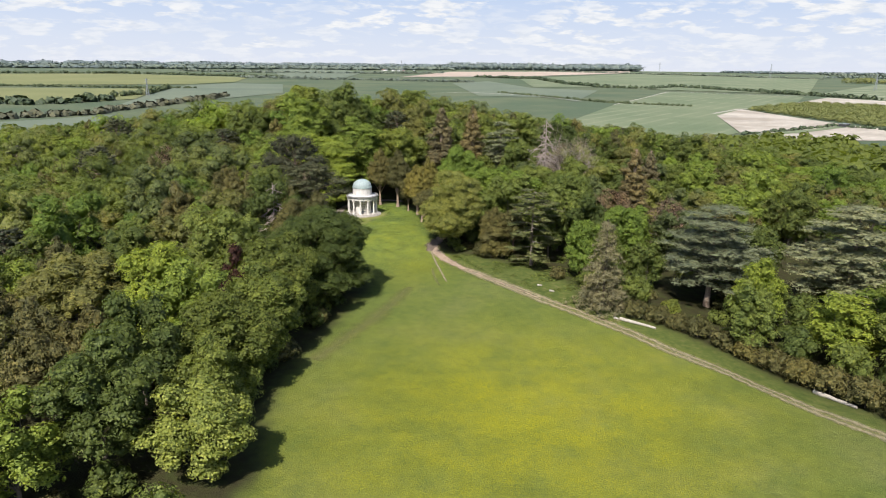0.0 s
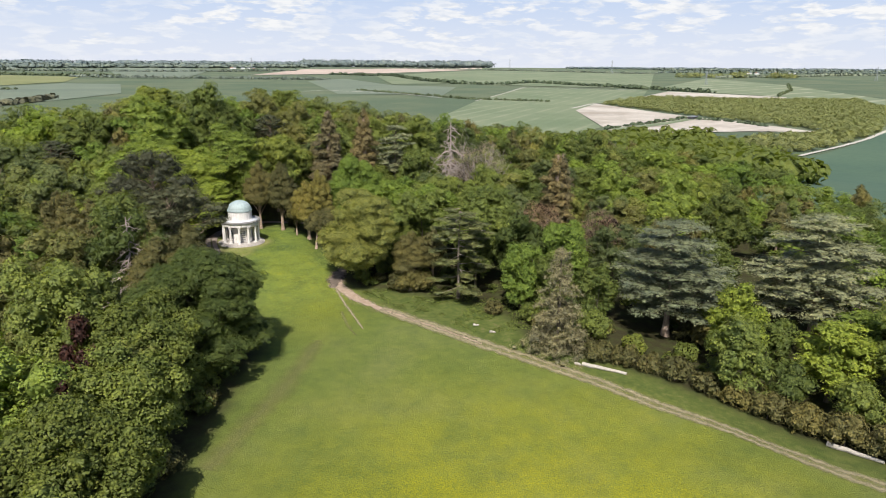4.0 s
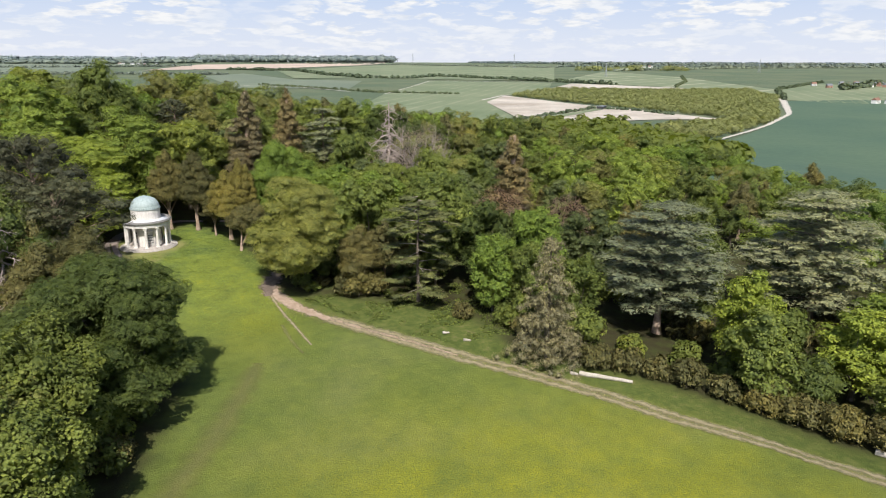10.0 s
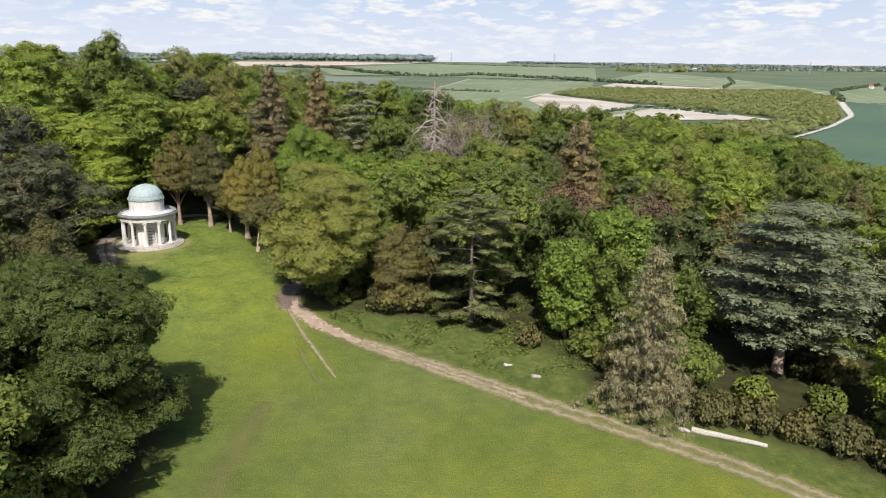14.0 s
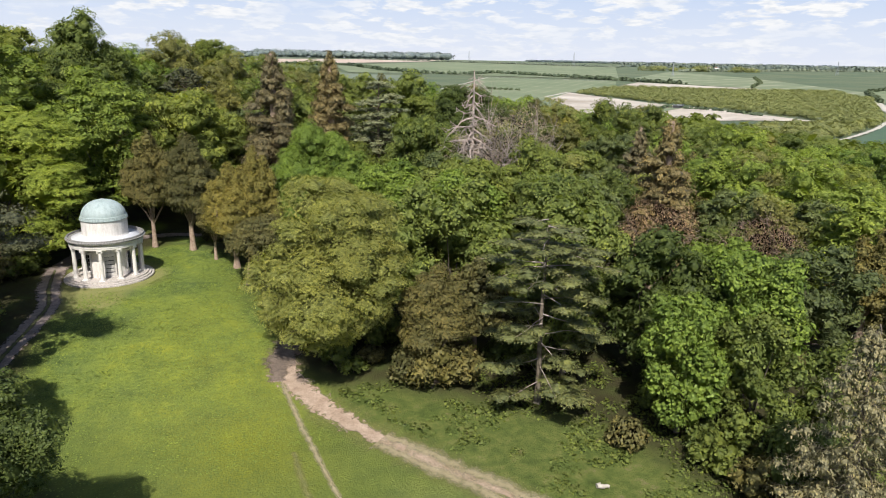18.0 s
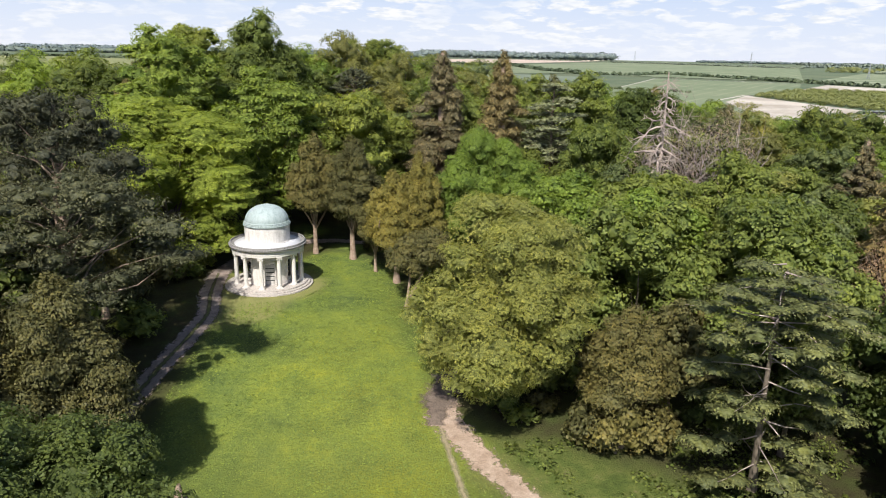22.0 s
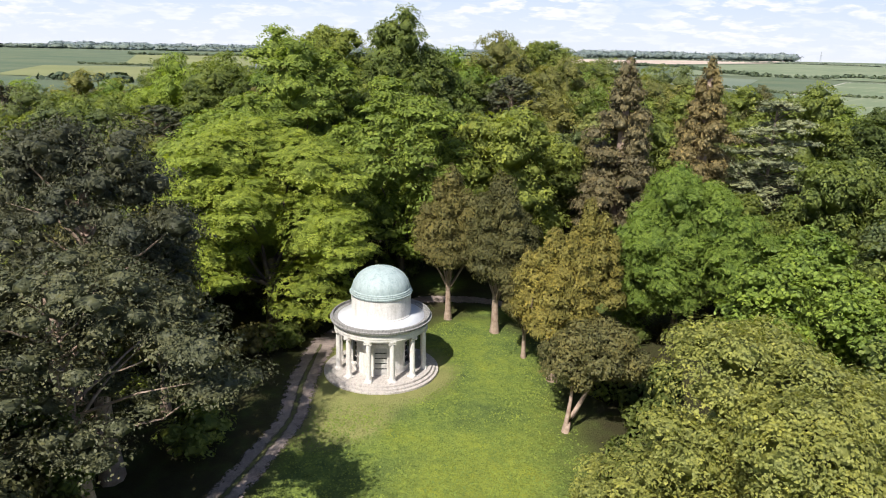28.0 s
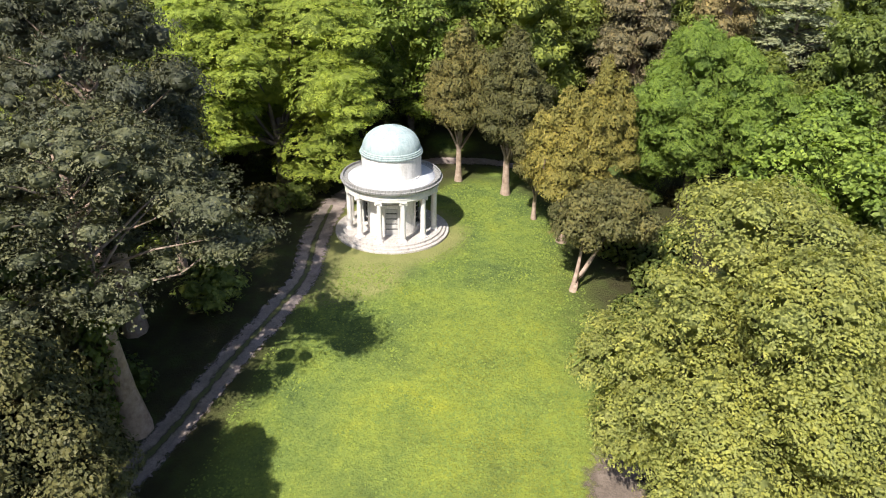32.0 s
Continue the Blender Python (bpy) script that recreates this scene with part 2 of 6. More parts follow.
def ground_material():
    m, t, b = material("meadow_grass")
    big, mid, fine = noise_of(t, 0.05, 5.0), noise_of(t, 0.45, 5.0), noise_of(t, 5.0, 5.0, 0.7)
    grass = ramp(t, big, [(0.35, (0.104, 0.142, 0.036)), (0.5, (0.128, 0.164, 0.044)), (0.65, (0.152, 0.178, 0.058))])
    grass = mixed(t, 1.0, grass, ramp(t, mid, [(0.3, (0.78, 0.82, 0.85)), (0.7, (1.2, 1.15, 1.05))]), "MULTIPLY")
    grass = mixed(t, 1.0, grass, ramp(t, fine, [(0.25, (0.78, 0.8, 0.76)), (0.75, (1.2, 1.18, 1.15))]), "MULTIPLY")
    speck = math_of(t, "MULTIPLY", attribute(t, "flowers"), ramp(t, noise_of(t, 0.12, 5.0, 0.7), [(0.34, (0.35, 0.35, 0.35)), (0.62, (1, 1, 1))]))
    speck = math_of(t, "MULTIPLY", speck, ramp(t, noise_of(t, 4.5, 4.0, 0.8), [(0.4, (0.22, 0.22, 0.22)), (0.58, (1, 1, 1))]))
    c = mixed(t, speck, grass, (0.34, 0.32, 0.015))
    lump = noise_of(t, 0.22, 4.0, 0.65)
    lush = ramp(t, lump, [(0.34, (0.095, 0.14, 0.046)), (0.46, (0.15, 0.205, 0.054)), (0.58, (0.205, 0.26, 0.055)), (0.7, (0.25, 0.285, 0.048))])
    lush = mixed(t, 1.0, lush, ramp(t, noise_of(t, 1.6, 6.0, 0.75), [(0.34, (0.66, 0.72, 0.74)), (0.5, (0.98, 1.0, 1.0)), (0.66, (1.3, 1.24, 1.12))]), "MULTIPLY")
    c = mixed(t, attribute(t, "lush"), c, mixed(t, 1.0, lush, ramp(t, fine, [(0.25, (0.7, 0.74, 0.7)), (0.75, (1.25, 1.2, 1.15))]), "MULTIPLY"))
    c = mixed(t, math_of(t, "MULTIPLY", speck, 0.5), c, (0.36, 0.34, 0.015))
    rough = ramp(t, noise_of(t, 0.7, 6.0, 0.7), [(0.3, (0.05, 0.072, 0.018)), (0.47, (0.085, 0.115, 0.027)), (0.6, (0.135, 0.152, 0.042)), (0.75, (0.2, 0.155, 0.1))])
    c = mixed(t, attribute(t, "rough"), c, rough)
    c = mixed(t, attribute(t, "mown"), c, ramp(t, mid, [(0.3, (0.225, 0.235, 0.08)), (0.7, (0.285, 0.275, 0.105))]))
    # wood floor: leaf litter, coloured darker to include the shade under trees
    litter_shaded = ramp(t, mid, [(0.3, (0.04, 0.034, 0.018)), (0.5, (0.05, 0.048, 0.02)), (0.72, (0.06, 0.075, 0.022))])
    c = mixed(t, attribute(t, "wood"), c, litter_shaded)
    # farmland green, paled and blued a little in place of haze
    far = ramp(t, noise_of(t, 0.006, 4.0), [(0.4, (0.10, 0.135, 0.085)), (0.6, (0.14, 0.165, 0.10))])
    c = mixed(t, attribute(t, "farmland"), c, far)
    t.links.new(c, b.inputs["Base Color"])
    b.inputs["Roughness"].default_value = 0.9
    b.inputs["Specular IOR Level"].default_value = 0.15
    bump(t, b, math_of(t, "ADD", math_of(t, "ADD", fine, mid), math_of(t, "MULTIPLY", attribute(t, "lush"), noise_of(t, 1.6, 6.0, 0.75))), 0.75, 0.3)
    return m


def field_material(name, a, c, scale=0.02, rows=0.0, row_colour=(0.3, 0.3, 0.2), angle=0.0):
    m, t, b = material(name)
    col = ramp(t, noise_of(t, scale, 6.0), [(0.35, a), (0.65, c)])
    col = mixed(t, 1.0, col, ramp(t, noise_of(t, 0.25, 4.0), [(0.3, (0.88, 0.9, 0.9)), (0.7, (1.1, 1.08, 1.05))]), "MULTIPLY")
    if rows:
        geo = t.nodes.new("ShaderNodeNewGeometry").outputs["Position"]
        mp = t.nodes.new("ShaderNodeMapping")
        mp.inputs["Rotation"].default_value = (0, 0, radians(angle))
        t.links.new(geo, mp.inputs["Vector"])
        w = node(t, "ShaderNodeTexWave", Scale=rows, Distortion=1.5, Detail=2.0)
        w.inputs["Detail Scale"].default_value = 0.3
        t.links.new(mp.outputs[0], w.inputs["Vector"])
        mask = math_of(t, "MULTIPLY", ramp(t, w.outputs["Fac"], [(0.78, (0, 0, 0)), (0.95, (1, 1, 1))]),
                       ramp(t, noise_of(t, 0.012, 3.0), [(0.4, (0.1, 0.1, 0.1)), (0.6, (0.8, 0.8, 0.8))]))
        col = mixed(t, mask, col, row_colour)
    t.links.new(col, b.inputs["Base Color"])
    b.inputs["Roughness"].default_value = 0.95
    return m


def dirt_material(name, a, c, edge=0.5, soft=0.28, most=1.0, fray=2.4):
    """Trodden earth that frays into the grass at its edges."""
    m, t, b = material(name)
    col = ramp(t, noise_of(t, 0.9, 7.0, 0.7), [(0.3, a), (0.7, c)])
    col = mixed(t, 1.0, col, ramp(t, noise_of(t, 9.0, 3.0), [(0.3, (0.75, 0.75, 0.75)), (0.7, (1.2, 1.2, 1.2))]), "MULTIPLY")
    t.links.new(col, b.inputs["Base Color"])
    b.inputs["Roughness"].default_value = 0.95
    bump(t, b, noise_of(t, 2.5, 6.0), 0.8, 0.12)
    u = t.nodes.new("ShaderNodeTexCoord").outputs["UV"]
    s = t.nodes.new("ShaderNodeSeparateXYZ")
    t.links.new(u, s.inputs[0])
    side = math_of(t, "ABSOLUTE", math_of(t, "SUBTRACT", s.outputs["X"], 0.5))
    gap = math_of(t, "ADD", math_of(t, "MULTIPLY", side, 2.0), math_of(t, "MULTIPLY", math_of(t, "SUBTRACT", noise_of(t, 1.6, 6.0, 0.75), 0.5), fray))
    keep = ramp(t, gap, [(edge, (most, most, most)), (edge + soft, (0, 0, 0))])
    tr = t.nodes.new("ShaderNodeBsdfTransparent")
    mx = t.nodes.new("ShaderNodeMixShader")
    t.links.new(keep, mx.inputs[0])
    t.links.new(tr.outputs[0], mx.inputs[1])
    t.links.new(b.outputs[0], mx.inputs[2])
    t.links.new(mx.outputs[0], t.nodes["Material Output"].inputs["Surface"])
    return m


def stone_material(name, base, stain, rough=0.75, scale=0.8):
    m, t, b = material(name)
    geo = t.nodes.new("ShaderNodeNewGeometry").outputs["Position"]
    mp = t.nodes.new("ShaderNodeMapping")
    mp.inputs["Scale"].default_value = (2.2, 2.2, 0.5)
    t.links.new(geo, mp.inputs["Vector"])
    streak = node(t, "ShaderNodeTexNoise", Scale=scale, Detail=6.0, Roughness=0.7)
    t.links.new(mp.outputs[0], streak.inputs["Vector"])
    col = ramp(t, streak.outputs["Fac"], [(0.3, stain), (0.52, base), (0.8, tuple(min(1, c * 1.08) for c in base))])
    col = mixed(t, 1.0, col, ramp(t, noise_of(t, 6.0, 5.0), [(0.3, (0.86, 0.86, 0.85)), (0.7, (1.06, 1.06, 1.06))]), "MULTIPLY")
    t.links.new(col, b.inputs["Base Color"])
    b.inputs["Roughness"].default_value = rough
    bump(t, b, noise_of(t, 14.0, 4.0), 0.25, 0.02)
    return m


def plain(name, colour, rough=0.6, metal=0.0, vary=0.12, scale=3.0):
    m, t, b = material(name)
    lo, hi = tuple(c * (1 - vary) for c in colour), tuple(c * (1 + vary) for c in colour)
    t.links.new(ramp(t, noise_of(t, scale, 5.0), [(0.3, lo), (0.7, hi)]), b.inputs["Base Color"])
    b.inputs["Roughness"].default_value, b.inputs["Metallic"].default_value = rough, metal
    return m


def sky_backdrop_material():
    """Pale May sky low over the horizon with rows of small flat-based cumulus."""
    m, t, b = material("sky_backdrop")
    t.nodes.remove(b)
    pos = t.nodes.new("ShaderNodeNewGeometry").outputs["Position"]
    s = t.nodes.new("ShaderNodeSeparateXYZ")
    t.links.new(pos, s.inputs[0])
    mp = t.nodes.new("ShaderNodeMapping")
    mp.inputs["Scale"].default_value = (0.0021, 0.0021, 0.0085)
    t.links.new(pos, mp.inputs["Vector"])
    n = node(t, "ShaderNodeTexNoise", Scale=2.2, Detail=7.0, Roughness=0.55, Distortion=0.2)
    t.links.new(mp.outputs[0], n.inputs["Vector"])
    high = node(t, "ShaderNodeMapRange")
    high.inputs["From Min"].default_value, high.inputs["From Max"].default_value = 20.0, 800.0
    t.links.new(s.outputs["Z"], high.inputs["Value"])
    blue = ramp(t, high.outputs[0], [(0.0, (0.8, 0.84, 0.95)), (0.22, (0.74, 0.81, 0.95)), (0.55, (0.6, 0.72, 0.94)), (1.0, (0.4, 0.58, 0.88))])
    gate = ramp(t, high.outputs[0], [(0.0, (0.25, 0.25, 0.25)), (0.2, (0.8, 0.8, 0.8)), (0.45, (1, 1, 1)), (0.7, (0.5, 0.5, 0.5)), (1.0, (0.15, 0.15, 0.15))])
    puff = math_of(t, "MULTIPLY", ramp(t, n.outputs["Fac"], [(0.47, (0, 0, 0)), (0.56, (1, 1, 1))]), gate)
    drift = node(t, "ShaderNodeTexNoise", Scale=0.7, Detail=2.0)
    t.links.new(mp.outputs[0], drift.inputs["Vector"])
    puff = math_of(t, "MULTIPLY", puff, ramp(t, drift.outputs["Fac"], [(0.35, (0.25, 0.25, 0.25)), (0.6, (1, 1, 1))]))
    soft = node(t, "ShaderNodeTexNoise", Scale=5.5, Detail=5.0)
    t.links.new(mp.outputs[0], soft.inputs["Vector"])
    white = ramp(t, soft.outputs["Fac"], [(0.35, (0.8, 0.84, 0.91)), (0.55, (1.0, 1.0, 1.0))])
    e = t.nodes.new("ShaderNodeEmission")
    t.links.new(mixed(t, puff, blue, white), e.inputs["Color"])
    e.inputs["Strength"].default_value = 0.70
    t.links.new(e.outputs[0], t.nodes["Material Output"].inputs["Surface"])
    return m


GRASS = ground_material()
DIRT = dirt_material("pinkish_earth", (0.27, 0.19, 0.135), (0.48, 0.37, 0.29), 0.55)
DIRT_THIN = dirt_material("worn_earth", (0.28, 0.235, 0.13), (0.4, 0.34, 0.22), -0.1, 1.1, 0.85, 1.8)
WORN = dirt_material("worn_grass", (0.18, 0.185, 0.06), (0.25, 0.23, 0.085), 0.0, 1.0, 0.6, 1.4)
DRIVE = dirt_material("gravel_drive", (0.17, 0.135, 0.12), (0.33, 0.265, 0.24), 0.7, 0.35, 1.0, 1.6)
FAINT = dirt_material("faint_worn_grass", (0.17, 0.165, 0.055), (0.22, 0.2, 0.075), -0.2, 1.2, 0.45, 1.6)
# bare earth with the lime's shade painted into its brown
EARTH_SHADED = dirt_material("dark_bare_earth", (0.1, 0.075, 0.06), (0.22, 0.17, 0.135), 0.4, 0.5, 1.0, 1.6)
VERGE = dirt_material("strip_of_grass", (0.08, 0.085, 0.03), (0.13, 0.13, 0.05), 0.3, 0.5, 0.9, 2.0)
STONE = stone_material("pale_stone", (0.74, 0.705, 0.675), (0.54, 0.505, 0.475))
STONE_CORNICE = stone_material("weathered_cornice", (0.3, 0.29, 0.285), (0.05, 0.05, 0.055), scale=2.4)
STONE_FLOOR = stone_material("stone_step", (0.5, 0.455, 0.43), (0.3, 0.27, 0.25), scale=1.6)
LEAD = plain("lead_roof", (0.58, 0.59, 0.63), 0.55, 0.0, 0.1, 1.2)
COPPER = stone_material("verdigris_copper", (0.385, 0.46, 0.47), (0.27, 0.345, 0.35), 0.6, 1.0)
COPPER_DARK = stone_material("dark_verdigris", (0.38, 0.45, 0.45), (0.2, 0.25, 0.26), 0.55, 2.0)
DARK_GLASS = plain("dark_glazing", (0.02, 0.022, 0.025), 0.15)
DOOR_PAINT = plain("grey_door_paint", (0.5, 0.48, 0.46), 0.5)
LOG = bark_material("bleached_log", (0.33, 0.29, 0.245), (0.56, 0.51, 0.45), 4.0)
STEEL = plain("galvanised_steel", (0.32, 0.34, 0.36), 0.6, 0.3)


# ---- helpers for building ----
def part(name, bm, mat, parent, label="", smooth=False):
    me = bpy.data.meshes.new(name)
    bm.to_mesh(me)
    bm.free()
    return part_of(name, me, mat, parent, label, smooth)


def part_of(name, me, mat, parent, label="", smooth=False):
    if mat and not me.materials:
        me.materials.append(mat)
    if smooth:
        me.polygons.foreach_set("use_smooth", [True] * len(me.polygons))
    ob = new(name, me)
    ob.parent = parent
    if label:
        tagged(ob, label)
    return ob


def mesh_of(name, verts, faces, mat=None, smooth=False):
    """A mesh from arrays of corners; faces: one array of quads, or a list."""
    me = bpy.data.meshes.new(name)
    faces = [tuple(f) for f in faces] if not isinstance(faces, np.ndarray) else faces.tolist()
    me.from_pydata(np.asarray(verts, float).tolist(), [], faces)
    if mat:
        me.materials.append(mat)
    if smooth:
        me.polygons.foreach_set("use_smooth", [True] * len(me.polygons))
    me.update()
    return me


def step01(a, b, x):
    u = np.clip((x - a) / (b - a), 0, 1)
    return u * u * (3 - 2 * u)


def ground_z(x, y):
    """The lie of the land: a meadow rising to the temple's knoll, a wooded hill, a valley and far rising farmland."""
    x, y = np.asarray(x, float), np.asarray(y, float)
    r = np.hypot(x + 20, y - 230)
    z = -10.5 + 5 * step01(110, 200, y)
    z = z + 3.6 * np.exp(-(x + 25) ** 2 / 1800) * step01(172, 212, y) * (1 - step01(330, 430, y))
    z = z + 18 * np.exp(-(x + 48) ** 2 / 13000) * step01(235, 320, y) * (1 - step01(350, 480, y))
    z = z - 3 * step01(45, 70, x) * (1 - step01(200, 300, y)) * step01(80, 140, y)
    return z - 20 * step01(150, 430, r) + 46 * np.clip((r - 600) / 4300, 0, 1)


def gz(x, y):
    return float(ground_z(x, y))


def inside(px, py, poly):
    px, py = np.asarray(px, float), np.asarray(py, float)
    hit = np.zeros(px.shape, bool)
    for (x0, y0), (x1, y1) in zip(poly, poly[1:] + poly[:1]):
        if y0 != y1:
            hit ^= ((y0 > py) != (y1 > py)) & (px < (x1 - x0) * (py - y0) / (y1 - y0) + x0)
    return hit


def tube(points, radii, sides=6):
    """A tapered round bar along points: corners and quads."""
    pts = np.asarray(points, float)
    n = len(pts)
    way = np.gradient(pts, axis=0)
    way /= np.linalg.norm(way, axis=1)[:, None] + 1e-9
    ref = np.where(np.abs(way[:, 2:3]) > 0.9, np.array([[1.0, 0, 0]]), np.array([[0, 0, 1.0]]))
    a = np.cross(way, ref)
    a /= np.linalg.norm(a, axis=1)[:, None] + 1e-9
    b = np.cross(way, a)
    ang = np.arange(sides) * 2 * np.pi / sides
    v = pts[:, None] + np.asarray(radii, float)[:, None, None] * (np.cos(ang)[None, :, None] * a[:, None] + np.sin(ang)[None, :, None] * b[:, None])
    f = [(i * sides + k, i * sides + (k + 1) % sides, (i + 1) * sides + (k + 1) % sides, (i + 1) * sides + k) for i in range(n - 1) for k in range(sides)]
    return v.reshape(-1, 3), f


def joined(pieces):
    vs, fs, at = [], [], 0
    for v, f in pieces:
        vs.append(v)
        fs += [tuple(i + at for i in q) for q in f]
        at += len(v)
    return np.concatenate(vs), fs


def lathe(bm, profile, segments=64, start=0.0, sweep=2 * math.pi):
    """Turns (radius, height) points round the upright axis."""
    full = abs(sweep - 2 * math.pi) < 1e-6
    count = segments if full else segments + 1
    rings = [[bm.verts.new((r * math.cos(start + sweep * i / segments), r * math.sin(start + sweep * i / segments), z)) for i in range(count)] for r, z in profile]
    for a, b in zip(rings, rings[1:]):
        for i in range(segments):
            j = (i + 1) % count
            try:
                bm.faces.new((a[i], a[j], b[j], b[i]))
            except ValueError:
                pass
    bmesh.ops.remove_doubles(bm, verts=bm.verts, dist=1e-5)
    bmesh.ops.recalc_face_normals(bm, faces=bm.faces)
    return bm


def box(bm, x0, y0, z0, x1, y1, z1, bevel=0.0):
    made = bmesh.ops.create_cube(bm, size=1.0, matrix=Matrix.LocRotScale(((x0 + x1) / 2, (y0 + y1) / 2, (z0 + z1) / 2), None, (x1 - x0, y1 - y0, z1 - z0)))
    if bevel:
        edges = {e for v in made["verts"] for e in v.link_edges}
        bmesh.ops.bevel(bm, geom=list(edges), offset=bevel, segments=1, affect="EDGES")
    return bm


# ---- the land ----
# the open meadow with the temple's clearing; trees stand outside it
MEADOW = [(-28, -400), (-27, 60), (-25, 87), (-28, 105), (-26.5, 122), (-21, 143), (-16, 163), (-24, 172), (-30, 179), (-29.8, 186), (-29.6, 192), (-29.2, 205),
          (-31.5, 214), (-33, 223), (-25, 226), (-18, 236), (-9, 228), (-6, 214), (-2, 200), (-3, 188), (2.5, 183), (10, 181.5), (17, 177.5), (24, 173), (31, 167.5), (33, 152), (44, 142), (57, 129),
          (72, 106), (84, 60), (110, -400)]


# the line of the earth track
TRACK = [(-1.5, 191.5), (-2.2, 189), (-2.6, 185.8), (1, 179.5), (6, 172.5), (13.2, 164.7), (23.4, 153.1), (37.5, 138.6), (46.5, 127), (54.6, 118.8), (69, 98), (80, 76), (88, 50)]


def graded(lo, fine_lo, fine_hi, hi, step, grow=1.13):
    out = list(np.arange(fine_lo, fine_hi + step / 2, step))
    for sign, end in ((-1, lo), (1, hi)):
        s, p = step, out[0] if sign < 0 else out[-1]
        extra = []
        while sign * (end - p) > 0:
            s *= grow
            p += sign * s
            extra.append(p)
        out = extra[::-1] + out if sign < 0 else out + extra
    return np.array(out)


def build_ground():
    xs, ys = graded(-4900, -60, 90, 4900, 1.5), graded(-1500, 50, 250, 5100, 1.5)
    gx, gy = np.meshgrid(xs, ys)
    z = ground_z(gx, gy)
    rough = np.array([noise.noise((a * 0.12, b * 0.12, 3.0)) for a, b in zip(gx.ravel(), gy.ravel())]).reshape(z.shape)
    near = 1 - step01(200, 600, np.hypot(gx, gy - 150))
    z = z + 0.22 * rough * near * step01(7, 12, np.hypot(gx + 25, gy - 217.4))
    nx, ny = len(xs), len(ys)
    idx = np.arange(nx * ny).reshape(ny, nx)
    faces = np.stack([idx[:-1, :-1], idx[:-1, 1:], idx[1:, 1:], idx[1:, :-1]], -1).reshape(-1, 4)
    me = mesh_of("ground", np.stack([gx, gy, z], -1).reshape(-1, 3), faces, GRASS, True)
    open_ = inside(gx, gy, MEADOW).astype(float)
    for _ in range(2):
        p = np.pad(open_, 1, mode="edge")
        open_ = (p[:-2, 1:-1] + p[2:, 1:-1] + p[1:-1, :-2] + p[1:-1, 2:] + 2 * p[1:-1, 1:-1]) / 6
    glade = sum(np.exp(-(((gx - a) / c) ** 2 + ((gy - b) / d) ** 2) ** 2) for a, b, c, d in ((1.0, 244.0, 4.5, 4.0), (-24.0, 244.5, 4.0, 3.0), (-14.0, 236.5, 5.0, 2.5)))
    open_ = np.maximum(open_, np.clip(glade, 0, 1))
    r = np.hypot(gx + 20, gy - 230)
    farm = step01(330, 420, r) * (gy > 60)
    blob = lambda cx, cy, sx, sy: np.exp(-((gx - cx) / sx) ** 2 - ((gy - cy) / sy) ** 2)
    flowers = np.clip(0.85 * blob(-10, 195, 9, 12) + 0.72 * blob(20, 112, 34, 26) + 0.35 * blob(-8, 176, 9, 14) + 0.5 * blob(8, 84, 36, 26), 0, 0.95)
    side = np.full(gx.shape, -1e9)
    for (x0, y0), (x1, y1) in zip(TRACK, TRACK[1:]):
        hit = (gy <= y0) & (gy > y1)
        side = np.where(hit, gx - (x0 + (x1 - x0) * (gy - y0) / (y1 - y0)), side)
    coarse = np.clip(0.9 * step01(1.0, 3.5, side) + 0.75 * blob(-5.5, 211, 3.5, 12), 0, 0.9)
    mown = np.maximum(1 - step01(6.8, 8.4, np.hypot(gx + 25, gy - 216.8)), 1 - step01(5.2, 6.6, np.hypot(gx + 27.2, gy - 208.5))) * 0.95
    for name, values in (("wood", (1 - open_) * (1 - farm)), ("farmland", farm), ("flowers", flowers * open_), ("mown", mown), ("rough", coarse * open_), ("lush", 0.85 * step01(166, 188, gy - 0.35 * np.abs(gx + 14)) * open_)):
        a = me.attributes.new(name, "FLOAT", "POINT")
        a.data.foreach_set("value", values.ravel().astype(np.float32))
    return tagged(new("ground", me), "rough green meadow rising to a wooded hill and farmland", "ground", kind="structure")


build_ground()


